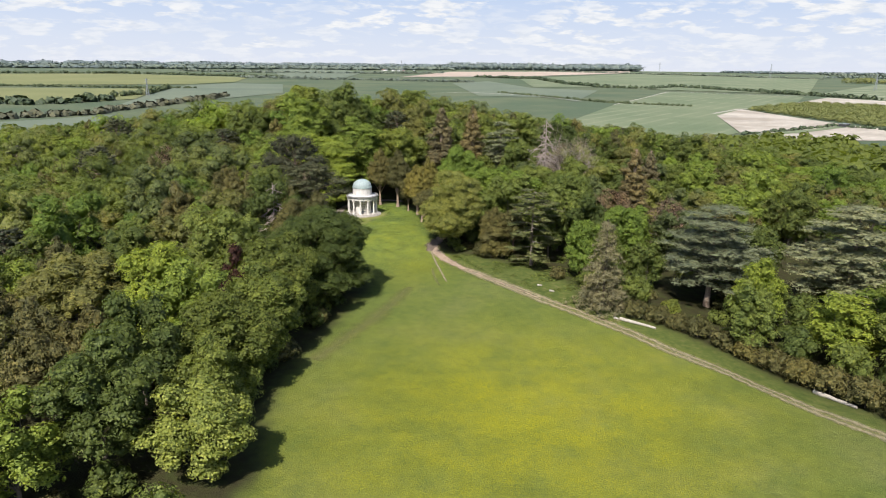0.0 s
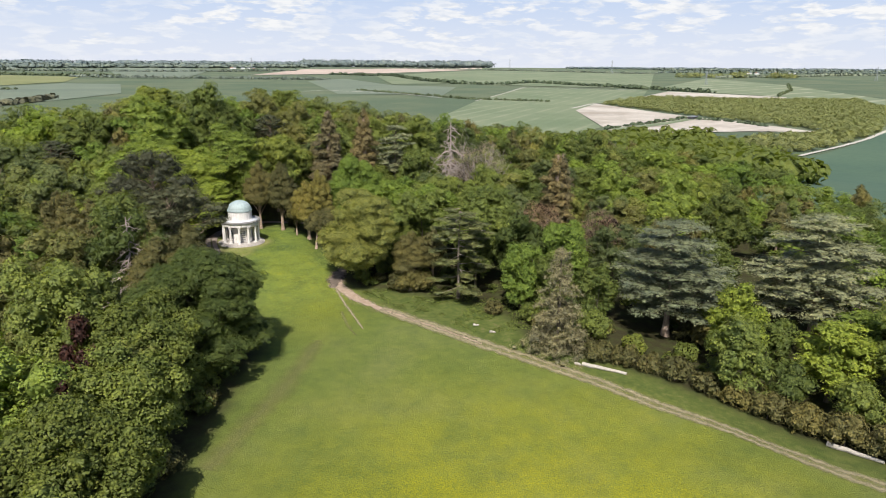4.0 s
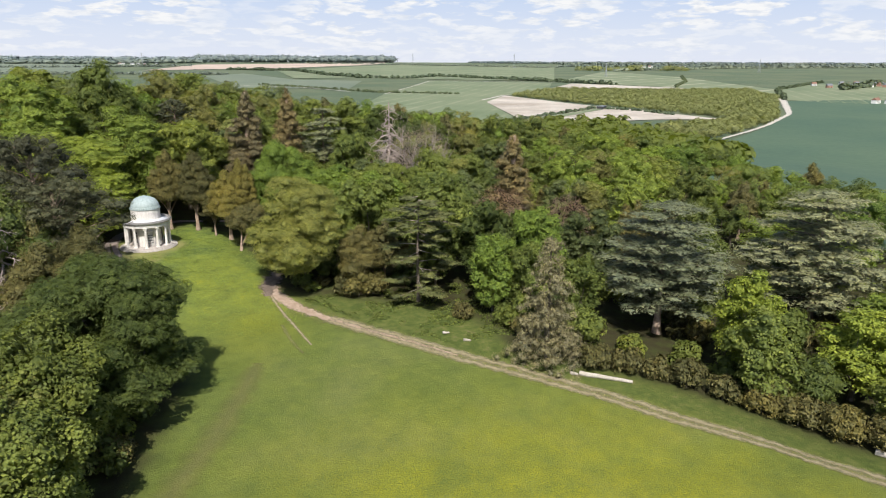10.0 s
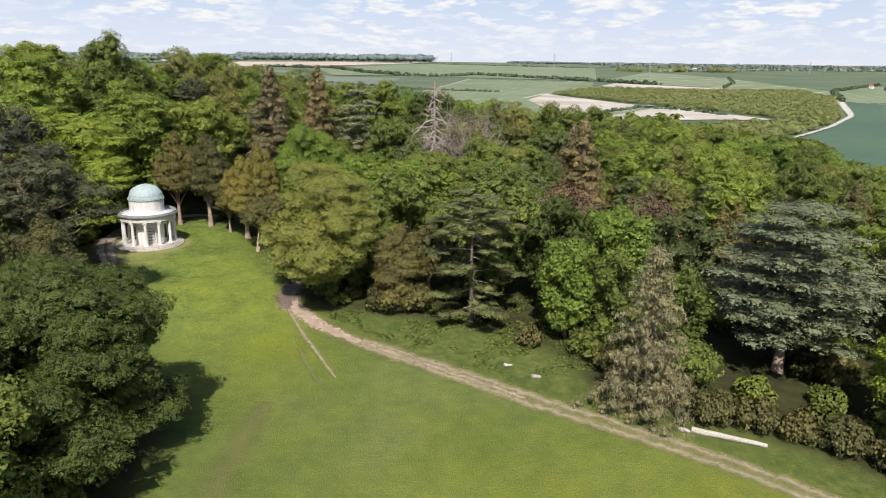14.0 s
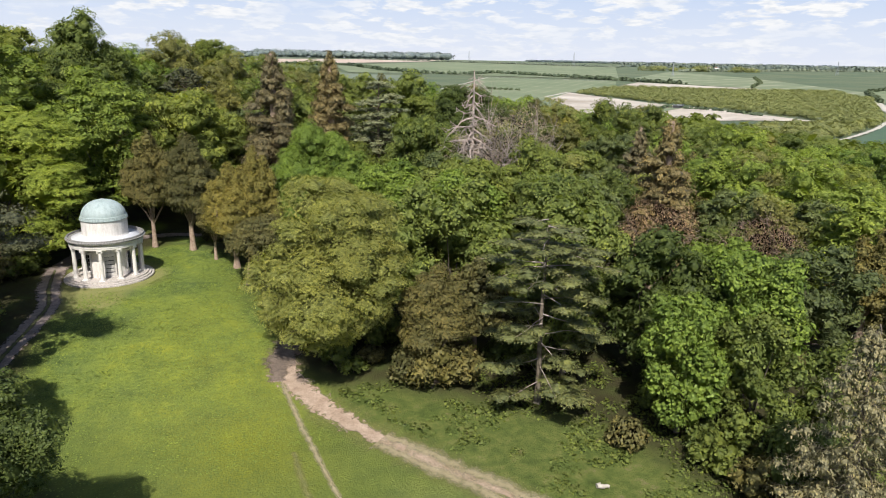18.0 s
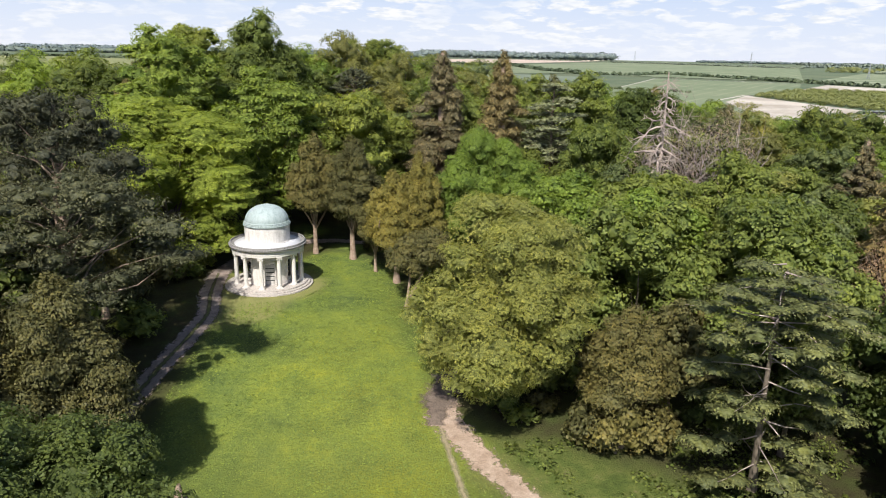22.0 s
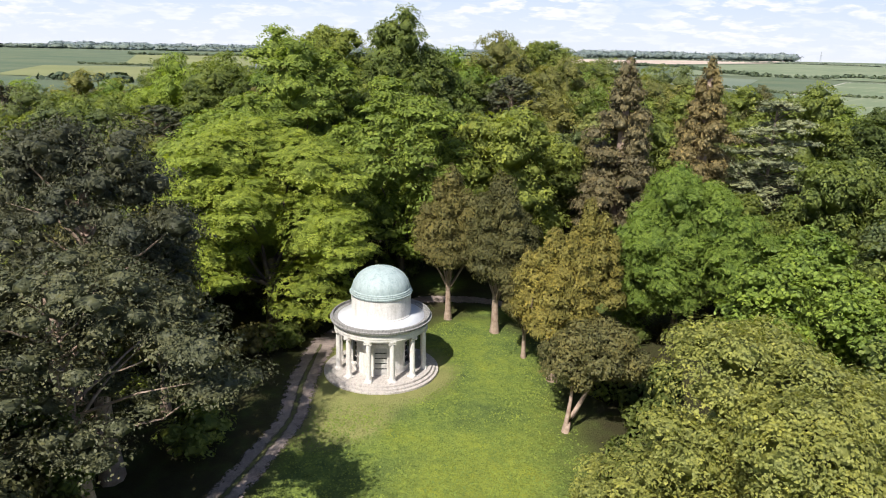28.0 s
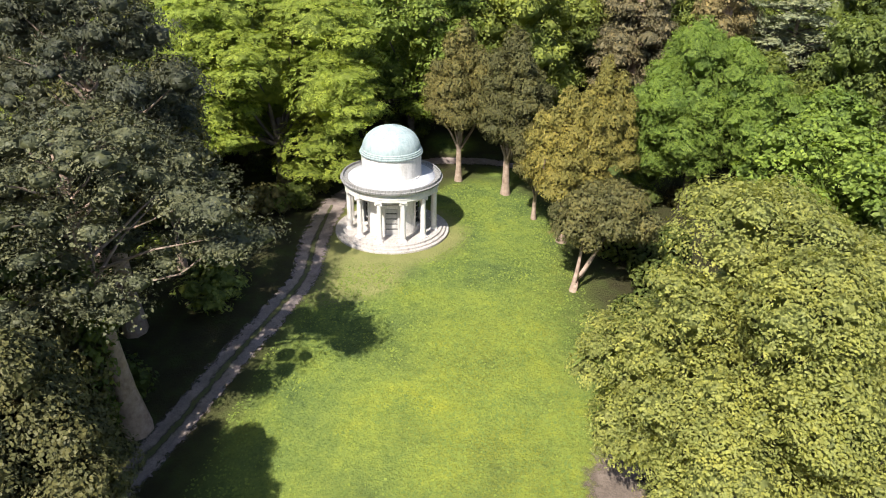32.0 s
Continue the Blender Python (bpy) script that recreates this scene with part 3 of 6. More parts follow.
def ribbon(name, line, width, mat, label, lift=0.05, step=0.8, wobble=0.12, across=6, seed=1, category="track", sway=0.12):
    """A band of worn earth draped on the ground along a smooth line."""
    rng = np.random.default_rng(seed)
    p = np.array(line, float)
    d = np.concatenate([[0], np.cumsum(np.linalg.norm(np.diff(p, axis=0), axis=1))])
    s = np.arange(0, d[-1], step)
    c = np.stack([np.interp(s, d, p[:, 0]), np.interp(s, d, p[:, 1])], 1)
    for _ in range(4):
        c[1:-1] = (c[:-2] + 2 * c[1:-1] + c[2:]) / 4
    way = np.gradient(c, axis=0)
    way /= np.linalg.norm(way, axis=1)[:, None]
    side = np.stack([-way[:, 1], way[:, 0]], 1)
    w = np.interp(s, d, width if hasattr(width, "__len__") else [width] * len(p)) * (1 + wobble * rng.normal(size=len(s)))
    c = c + side * (sway * rng.normal(size=len(s)))[:, None]
    u = np.linspace(-0.5, 0.5, across)
    q = c[:, None] + side[:, None] * (w[:, None] * u[None])[:, :, None]
    z = ground_z(q[..., 0], q[..., 1]) + lift + np.array([0.22 * noise.noise((a * 0.12, b * 0.12, 3.0)) for a, b in q.reshape(-1, 2)]).reshape(q.shape[:2]) * step01(7, 12, np.hypot(q[..., 0] + 25, q[..., 1] - 217.4))
    v = np.concatenate([q, z[..., None]], -1).reshape(-1, 3)
    idx = np.arange(len(v)).reshape(len(s), across)
    f = np.stack([idx[:-1, :-1], idx[1:, :-1], idx[1:, 1:], idx[:-1, 1:]], -1).reshape(-1, 4)
    me = mesh_of(name, v, f[:, ::-1], mat, True)
    uv = me.uv_layers.new(name="UVMap")
    us = np.tile(u + 0.5, len(s))
    loops = np.zeros(len(me.loops), np.int32)
    me.loops.foreach_get("vertex_index", loops)
    uv.data.foreach_set("uv", np.stack([us[loops], loops / across * 0.1], 1).ravel())
    return tagged(new(name, me), label, category, kind="structure")




def beside(line, off):
    p = np.array(line, float)
    way = np.gradient(p, axis=0)
    way /= np.linalg.norm(way, axis=1)[:, None]
    return (p + off * np.stack([-way[:, 1], way[:, 0]], 1)).tolist()


ribbon("dirt_track", TRACK[:7], [3.4, 4.2, 4.4, 3.5, 2.4, 1.5, 0.6], DIRT, "bare pinkish earth track crossing the grass", 0.05, seed=1)
ribbon("wheel_rut", beside(TRACK[4:], 0.85), [2.0, 2.0, 1.9] + [1.8] * 6, DIRT_THIN, "worn wheel rut in the meadow grass", 0.075, seed=2)
ribbon("track_verge", TRACK[3:], [5.5, 5.5, 5.2, 4.8] + [4.6] * 6, WORN, "trampled yellowish grass along the wheel ruts", 0.04, seed=12)
ribbon("worn_line", [(-7.5, 160), (-9.5, 154), (-14.5, 141.4), (-19.8, 131.5), (-24, 122)], [3.0, 4.5, 5.0, 5.0, 4.0], FAINT, "faint trampled line through the meadow grass", 0.045, seed=13)
ribbon("wheel_rut", beside(TRACK[4:], -0.85), [2.0, 2.0, 1.9] + [1.8] * 6, DIRT_THIN, "worn wheel rut in the meadow grass", 0.075, seed=3)
ribbon("footpath", [(-2.6, 184), (-1.2, 176), (0.4, 168), (1.6, 163)], [0.9, 0.9, 0.8, 0.5], DIRT_THIN, "thin trodden path branching off over the grass", 0.06, seed=4, sway=0.03)
ribbon("footpath", [(-2.2, 172), (-1.6, 166), (-0.2, 161)], [1.0, 1.0, 0.6], WORN, "thin trodden path branching off over the grass", 0.06, seed=5, sway=0.03)
# top of the track, its colour darkened where the lime overhangs
ribbon("bare_earth", [(-3.2, 184.5), (-3.0, 188), (-1.2, 192), (0.5, 196)], [2.0, 4.4, 4.6, 3.0], EARTH_SHADED, "bare earth under the lime's boughs, coloured dark for their shade", 0.065, seed=14)
DRIVE_LINE = [(-6, 238.8), (-17, 240), (-25.5, 238.8), (-31.5, 231), (-33.2, 222), (-31.9, 213), (-30.2, 206), (-31.2, 198), (-33, 188), (-35, 178), (-38, 165), (-42, 150)]
ribbon("gravel_drive", DRIVE_LINE, [2.0, 2.2, 2.4, 2.8, 3.4, 3.4, 3.0, 3.0, 3.0, 2.8, 2.6, 2.6], DRIVE, "pinkish gravel drive curving past the temple", 0.06, wobble=0.03, seed=6, category="drive", sway=0.03)
ribbon("grass_strip", DRIVE_LINE[4:], [0.5, 0.9, 1.0, 1.0, 1.0, 1.0, 1.0, 1.0], VERGE, "strip of rough grass between the drive's wheel lines", 0.075, wobble=0.1, seed=7, category="drive", sway=0.03)


# ---- far fields, draped over the land ----
def field(name, poly, mat, label, lift=0.5, cell=22.0):
    """A field: its outline filled with a fine mesh that follows the land."""
    bm = bmesh.new()
    f = bm.faces.new([bm.verts.new((x, y, 0)) for x, y in poly])
    f.normal_update()
    if f.normal.z < 0:
        f.normal_flip()
    bmesh.ops.triangulate(bm, faces=[f])
    size = max(max(p[0] for p in poly) - min(p[0] for p in poly), max(p[1] for p in poly) - min(p[1] for p in poly))
    for _ in range(6):
        long_ = [e for e in bm.edges if e.calc_length() > max(cell, size / 28)]
        if not long_:
            break
        bmesh.ops.subdivide_edges(bm, edges=long_, cuts=1)
        bmesh.ops.triangulate(bm, faces=bm.faces)
    for v in bm.verts:
        v.co.z = gz(v.co.x, v.co.y) + lift
    bm.normal_update()
    me = bpy.data.meshes.new(name)
    bm.to_mesh(me)
    bm.free()
    me.materials.append(mat)
    return tagged(new(name, me), label, "field", kind="structure")


# crop greens are lightened and blued somewhat, carrying the haze of distance
CROP = field_material("green_wheat", (0.135, 0.178, 0.095), (0.2, 0.23, 0.135), 0.006, 0.012, (0.25, 0.265, 0.17), 35)
CROP_DARK = field_material("dark_wheat", (0.055, 0.105, 0.068), (0.08, 0.13, 0.078), 0.008)
CROP_BLUE = field_material("blue_green_crop", (0.13, 0.165, 0.12), (0.175, 0.205, 0.145), 0.005)
STUBBLE = field_material("chalky_soil", (0.34, 0.29, 0.24), (0.56, 0.5, 0.44), 0.012, 0.02, (0.62, 0.58, 0.53), -40)
PINK_SOIL = field_material("pinkish_soil", (0.42, 0.32, 0.27), (0.55, 0.44, 0.37), 0.006)
STRIPED = field_material("drilled_crop", (0.15, 0.19, 0.105), (0.2, 0.23, 0.135), 0.006, 0.0045, (0.36, 0.36, 0.26), 62)
RAPE = field_material("yellowing_crop", (0.18, 0.195, 0.075), (0.225, 0.23, 0.095), 0.004)
CHALK = dirt_material("chalk_track", (0.42, 0.39, 0.34), (0.62, 0.58, 0.52), 0.75)
field("crop_field", [(330, 480), (401, 520), (523, 608), (640, 700), (812, 884), (960, 860), (980, 700), (700, 420), (420, 160), (190, 90), (150, 170), (150, 260), (210, 330)], CROP_DARK, "dark green wheat field below the wooded hill")
field("crop_field", [(299, 1242), (548, 1745), (789, 1562), (642, 1297), (481, 1148), (391, 1012), (325, 774), (261, 700), (150, 700), (160, 900)], CROP, "green wheat field in the valley")
field("bare_field", [(481, 1148), (489, 989), (498, 892), (519, 795), (525, 679), (461, 700), (373, 700), (300, 660), (330, 785), (391, 1012)], STUBBLE, "pale chalky bare field with tramlines", 0.7)
field("crop_strip", [(322, 748), (393, 792), (474, 850), (478, 838), (398, 775), (330, 735)], CROP, "thin green strip dividing the chalky field", 1.1)
field("bare_field", [(600, 1259), (817, 1519), (930, 1261), (795, 1115)], STUBBLE, "pale chalky bare field behind the plantation")
field("bare_field", [(-166, 2789), (41, 3880), (1154, 4463), (1016, 3919), (308, 3048), (26, 2917)], PINK_SOIL, "pinkish bare soil under the far wood", 1.5)
field("crop_field", [(292, 2722), (969, 3767), (1536, 2944), (841, 1646), (588, 1843), (438, 2009), (249, 1976)], CROP, "wide green crop on the far slope", 1.2)
field("crop_field", [(29, 2194), (153, 2424), (239, 1903), (388, 1791), (249, 1331), (220, 1458), (75, 1499)], CROP_BLUE, "blue-green crop in the valley", 0.8)
field("crop_field", [(848, 1643), (1453, 2389), (1328, 1794), (1055, 1151), (873, 963), (928, 1281)], STRIPED, "green crop drilled in pale stripes")
field("crop_field", [(1055, 1151), (1327, 1306), (1400, 984), (996, 700), (844, 831), (835, 917)], CROP, "green crop beside the village")
field("crop_field", [(-1548, 2520), (-1236, 2749), (-966, 2655), (-677, 2508), (-603, 2081), (-672, 1882), (-1041, 1688)], RAPE, "yellow-green field on the plain", 1.0)
field("crop_field", [(-1100, 1500), (-961, 1557), (-643, 1621), (-537, 1250), (-589, 1139), (-704, 1136), (-900, 1136)], RAPE, "yellow-green field on the plain", 0.8)
field("crop_field", [(-648, 1814), (-580, 2000), (-439, 1969), (-341, 1527), (-395, 1303), (-489, 1057), (-612, 1574)], CROP_BLUE, "grey-green field with scattered bushes", 0.8)
field("crop_field", [(-520, 768), (-460, 846), (-424, 914), (-362, 740), (-340, 600), (-400, 560)], CROP_BLUE, "grey-green field below the wood", 0.8)
field("crop_field", [(-958, 4030), (-705, 4600), (-381, 3378), (-346, 2394), (-543, 2436)], CROP_BLUE, "blue-green field far off", 1.5)
ribbon("chalk_track", [(850, 930), (812, 884), (671, 732), (640, 700), (523, 610), (466, 572), (373, 512)], [9, 11, 9, 6, 5, 4.5, 4], CHALK, "white chalk farm track along the field edge", 0.9, 6.0, category="track")
ribbon("chalk_track", [(400, 1050), (481, 1152), (560, 1180)], [6, 6, 5], CHALK, "white chalk farm track along the field edge", 0.9, 6.0, category="track")
ribbon("chalk_track", [(299, 1242), (420, 1480), (548, 1745), (700, 1650), (800, 1570)], [4, 4, 5, 5, 5], CHALK, "white chalk farm track along the field edge", 0.9, 8.0, category="track")
ribbon("chalk_track", [(-60, 1550), (60, 1640), (200, 1500), (260, 1330)], [5, 5, 5, 4], CHALK, "white chalk farm track along the field edge", 1.0, 8.0, category="track")
ribbon("chalk_track", [(-166, 2789), (26, 2917), (200, 3000)], [16, 16, 10], CHALK, "white chalk farm track along the field edge", 1.8, 15.0, category="track")

# ---- trees ----
ICO = bmesh.new()
bmesh.ops.create_icosphere(ICO, subdivisions=1, radius=1.0)
ICO_V = np.array([v.co[:] for v in ICO.verts])
ICO_F = np.array([[v.index for v in f.verts] for f in ICO.faces])
ICO.free()


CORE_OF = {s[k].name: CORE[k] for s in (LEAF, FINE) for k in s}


def buried(p, own, solids, k=0.82):
    """Which points lie deep inside some lobe other than their own."""
    hid = np.zeros(len(p), bool)
    for i, l in enumerate(solids):
        q = (p - l[:3]) / (l[3:6] * k)
        hid |= ((q * q).sum(1) < 1) & (own != i)
    return hid


def leaf_cloud(rng, lobes, n, size, up=0.35, droop=0.0, long_=1.0, below=0.45, skin=(0.78, 1.14), curl=0.36):
    """n small leaf sprays on the open skins of the lobes: corners (4n, 3), quads and their soft normals."""
    lobes = np.asarray(lobes, float)
    area = lobes[:, 3] * lobes[:, 4] + lobes[:, 5] * (lobes[:, 3] + lobes[:, 4]) / 2
    area = area / area.sum()
    many = int(n * 2.2)
    k = rng.choice(len(lobes), many, p=area)
    d = rng.normal(size=(many, 3))
    d /= np.linalg.norm(d, axis=1)[:, None]
    low = d[:, 2] < -0.15
    d[low & (rng.random(many) > below), 2] *= -1
    p = lobes[k, :3] + d * lobes[k, 3:6] * rng.uniform(*skin, (many, 1))
    if len(lobes) < 1200:
        ok = ~buried(p, k, lobes, 0.74)
        if ok.sum() > n * 0.4:
            p, d, k = p[ok][:n], d[ok][:n], k[ok][:n]
    p, d, k = p[:n], d[:n], k[:n]
    n = len(p)
    nrm = d * 0.95 + rng.normal(size=(n, 3)) * curl + np.array([0, 0, up])
    nrm /= np.linalg.norm(nrm, axis=1)[:, None]
    t = np.cross(nrm, rng.normal(size=(n, 3)))
    if droop:
        out = d.copy()
        out[:, 2] = -droop
        t = out + 0.35 * rng.normal(size=(n, 3))
        t -= nrm * (t * nrm).sum(1)[:, None]
    t /= np.linalg.norm(t, axis=1)[:, None] + 1e-9
    b = np.cross(nrm, t)
    s = size * rng.uniform(0.7, 1.6, (n, 1))
    w = s * rng.uniform(0.42, 0.66, (n, 1)) / long_
    s = s * long_ * 0.55
    fold = nrm * s * rng.uniform(-0.1, 0.35, (n, 1))
    v = np.stack([p - t * s, p - b * w * 0.9 + fold, p + t * s * 1.1, p + b * w + fold], 1).reshape(-1, 3)
    soft = d * 0.6 + nrm * 0.35 + rng.normal(size=(n, 3)) * 0.12 + np.array([0, 0, 0.35])
    soft /= np.linalg.norm(soft, axis=1)[:, None]
    return v, np.arange(4 * n).reshape(n, 4), soft


OCT_V = np.array([(1, 0, 0), (-1, 0, 0), (0, 1, 0), (0, -1, 0), (0, 0, 1), (0, 0, -1)], float)
OCT_F = np.array([(0, 2, 4), (2, 1, 4), (1, 3, 4), (3, 0, 4), (2, 0, 5), (1, 2, 5), (3, 1, 5), (0, 3, 5)])


def crown_mesh(name, rng, lobes, n, size, mat, core=0.7, coarse=False, filled=None, **kw):
    """Leaf sprays over lobes; those in filled (all, if none are named) hold the dense inner foliage."""
    if core >= 0.85 and "skin" not in kw:
        kw["skin"] = (0.88, 1.1)
    v, f, soft = leaf_cloud(rng, lobes, n, size, **kw)
    n = len(f)
    turned = [np.repeat(soft, 4, 0)]
    faces = f.tolist()
    vs = [v]
    at = len(v)
    fills = [(l, core, OCT_V * 1.2 if coarse else ICO_V, OCT_F if coarse else ICO_F) for l in (filled or lobes)] if core else []
    for l, k, cv, cf in fills:
        jig = 1 + 0.1 * rng.normal(size=(len(cv), 1))
        vs.append(np.asarray(l[:3]) + cv * np.asarray(l[3:6]) * k * jig)
        faces += (cf + at).tolist()
        turned.append(cv[cf.ravel()] / np.linalg.norm(cv[cf.ravel()], axis=1)[:, None])
        at += len(cv)
    me = mesh_of(name, np.concatenate(vs), faces, mat)
    me.normals_split_custom_set(np.concatenate(turned).tolist())
    # inner foliage takes the darker copy of the spray's colour
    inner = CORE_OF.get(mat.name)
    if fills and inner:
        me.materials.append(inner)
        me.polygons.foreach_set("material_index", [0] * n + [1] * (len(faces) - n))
    return me


def bough_lobes(rng, c, rx, rz, w, boughs, twigs, sub=0.085, flat=0.8, reach=0.92, low=-0.75, hang=0.0):
    """A crown in two orders: large boughs over an egg, each carrying many small clumps. Returns (clumps, boughs)."""
    big = shell(rng, boughs, c, rx * 0.7, rz * 0.72, w * 0.18, 0.95, low, 0.32)
    small = []
    for x, y, z, a, b, e in big[:-1]:
        out = np.array([x - c[0], y - c[1], (z - c[2]) * rx / rz])
        out /= np.linalg.norm(out) + 1e-6
        for _ in range(twigs):
            d = rng.normal(size=3) + out * 1.1
            d[2] += 0.15
            d /= np.linalg.norm(d)
            k = reach * rng.uniform(0.86, 1.12)
            r = w * sub * rng.uniform(0.6, 1.45)
            small.append((x + d[0] * a * k, y + d[1] * b * k, z + d[2] * e * k - hang * math.hypot(d[0], d[1]) * a, r * rng.uniform(0.85, 1.25), r * rng.uniform(0.85, 1.25), r * flat * rng.uniform(0.75, 1.2)))
    small = np.array(small)
    small = small[~buried(small[:, :3], np.full(len(small), -1), np.array(big), 0.8)]
    return small.tolist(), [tuple(l) for l in big]


def limb_set(rng, tips, root, r0, mat, sides=3):
    """Limbs from the trunk out to the tips: a list of (corners, quads) and their bark."""
    out = []
    for tip in tips:
        tip = np.asarray(tip, float)
        a = np.array([0, 0, root(tip)])
        mid = a * 0.45 + tip * 0.55 + rng.normal(size=3) * 0.06 * np.linalg.norm(tip - a)
        out.append(tube([a, (a + mid) / 2 + rng.normal(size=3) * 0.1, mid, tip], [r0, r0 * 0.75, r0 * 0.5, r0 * 0.15], sides))
    return out, mat


def trunk_mesh(name, rng, h, r, mat, bend=0.25, sides=8, lean=(0, 0)):
    z = np.linspace(-0.4, h, 7)
    u = np.clip(z / h, 0, 1)
    p = np.stack([lean[0] * u + bend * np.sin(u * 3 + rng.uniform(0, 6)) * u, lean[1] * u + bend * np.cos(u * 2.3 + rng.uniform(0, 6)) * u, z], 1)
    rad = r * (1 - 0.72 * u) * np.where(u < 0.06, 1.5, 1)
    v, f = tube(p, rad, sides)
    return mesh_of(name, v, f, mat, True)


def branched(trunk, limbs):
    """Trunk and limbs grown together into one mesh."""
    v = np.array([c.co[:] for c in trunk.vertices])
    v, f = joined([(v, [tuple(q.vertices) for q in trunk.polygons])] + limbs[0])
    return mesh_of("trunk", v, f, trunk.materials[0], True)


def shell(rng, n, centre, rx, rz, size, flat=0.8, low=-0.35, jitter=0.25):
    """n lobes spread over an egg-shaped crown."""
    out = []
    for i in range(n):
        zz = low + (1 - low) * (i + 0.5) / n
        zz = min(0.97, zz)
        a = i * 2.39996 + rng.normal() * 0.3
        rr = math.sqrt(max(0.0, 1 - zz * zz))
        k = 1 + jitter * rng.normal() * 0.5
        s = size * rng.uniform(0.75, 1.3)
        out.append((centre[0] + rx * rr * math.cos(a) * k, centre[1] + rx * rr * math.sin(a) * k, centre[2] + rz * zz * k, s, s * rng.uniform(0.85, 1.15), s * flat * rng.uniform(0.8, 1.2)))
    out.append((centre[0], centre[1], centre[2], rx * 0.72, rx * 0.72, rz * 0.72))
    return out


FINE_TIERS = ("hero",)
COUNT = {"hero": 28000, "near": 13000, "mid": 3400, "far": 1700, "distant": 800}
SIZE = {"hero": 0.36, "near": 0.5, "mid": 0.8, "far": 0.95, "distant": 1.3}


def species(kind, seed, tier, h=20.0, w=13.0):
    """Meshes (trunk, limbs, crown) of one tree of that kind, h high and w wide."""
    rng = np.random.default_rng(seed)
    n, s = COUNT[tier], SIZE[tier]
    leaf = FINE if tier in FINE_TIERS else LEAF
    deep = 0.76 if tier in FINE_TIERS else 0.78 if tier == "near" else 0.8 if tier == "mid" else 0.93
    coarse = tier in ("distant", "far", "mid")
    if kind in ("broad", "dark", "yellow", "bright", "lime", "chestnut", "copper", "tan", "grey"):
        c = (0, 0, h * 0.54)
        boughs, twigs = {"hero": (22, 14), "near": (18, 12), "mid": (14, 9), "far": (12, 7), "distant": (10, 5)}[tier]
        flat, hang, kw = {"yellow": (0.5, 0.2, dict(up=0.7)), "lime": (0.7, 0.08, dict(up=0.5)), "dark": (0.95, 0.0, dict(up=0.35)), "tan": (0.9, 0.0, dict(up=0.4))}.get(kind, (0.9, 0.02, dict(up=0.4)))
        lobes, masses = bough_lobes(rng, c, w * 0.47, h * 0.46, w, boughs, twigs, {"hero": 0.07, "near": 0.075, "mid": 0.085, "far": 0.095, "distant": 0.11}[tier], flat, hang=hang)
        if kind == "lime" and tier == "hero":
            n, s = 60000, 0.23
        if kind == "yellow":
            lobes = [(x, y, z, a * 1.25, b * 1.25, cc) for x, y, z, a, b, cc in lobes]
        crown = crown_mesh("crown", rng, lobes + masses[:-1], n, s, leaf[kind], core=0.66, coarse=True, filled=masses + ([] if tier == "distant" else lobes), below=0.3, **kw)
        trunk = trunk_mesh("trunk", rng, h * 0.6, 0.024 * h, BARK)
        limbs = limb_set(rng, [l[:3] for l in masses[:-1:2]], lambda t: h * 0.22, 0.011 * h, BARK)
    elif kind in ("yew", "gold"):
        lobes = []
        m = 6 if tier in ("far", "distant") else 9
        for i in range(m):
            a, rr = i * 2.4, w * 0.3 * math.sqrt((i + 0.3) / m)
            top = h * (0.97 - 0.32 * (rr / (w * 0.3)) ** 1.4 * rng.uniform(0.5, 1.1))
            bot = h * ((0.34 if tier == "hero" else 0.3) + 0.12 * rng.random())
            for k in range(4):
                u = (k + 0.5) / 4
                z = bot + (top - bot) * u
                fat = w * 0.17 * (1.15 - 0.75 * u ** 2)
                lobes.append((rr * math.cos(a) + rng.normal() * 0.3, rr * math.sin(a) + rng.normal() * 0.3, z, fat, fat, (top - bot) / 5.5))
        crown = crown_mesh("crown", rng, lobes, min(n, 17000), s * 0.85, leaf[kind], core=deep, up=0.15, long_=1.3, coarse=coarse)
        trunk = trunk_mesh("trunk", rng, h * 0.6, 0.022 * h, BARK_PINK)
        limbs = limb_set(rng, [l[:3] for l in lobes[::5]], lambda t: h * 0.2, 0.009 * h, BARK_PINK)
    elif kind == "cedar":
        # flat plates of foliage on level boughs, with dark gaps between the storeys
        lobes, tips = [], []
        levels = 7
        for lev in range(levels):
            u = lev / (levels - 1)
            z = h * (0.33 + 0.62 * u)
            reach = w * 0.5 * math.sqrt(max(0.06, 1 - (0.12 + 0.82 * u) ** 2.2)) * (0.82 if lev == 0 else 1.0)
            m = (7, 9, 9, 8, 7, 6, 4)[lev]
            for k in range(m):
                a = (k + rng.uniform(-0.25, 0.25)) * 2 * math.pi / m + lev * 0.9
                rr = reach * rng.uniform(0.7, 1.06)
                zz = z + rng.normal() * 0.024 * h
                tips.append((rr * math.cos(a) * 0.9, rr * math.sin(a) * 0.9, zz - 0.1))
                for q in range(12):
                    along = (0.15 + 0.85 * (q + rng.random()) / 12) * rr
                    side = rng.normal() * 0.085 * w * (along / max(rr, 0.1))
                    fat = w * rng.uniform(0.035, 0.072)
                    lobes.append((along * math.cos(a) - side * math.sin(a), along * math.sin(a) + side * math.cos(a),
                                  zz - 0.03 * along - 0.07 * abs(side) + rng.normal() * 0.08, fat * 1.3, fat * 1.3, fat * 0.24))
        lobes.append((0, 0, h * 0.965, w * 0.12, w * 0.12, h * 0.02))
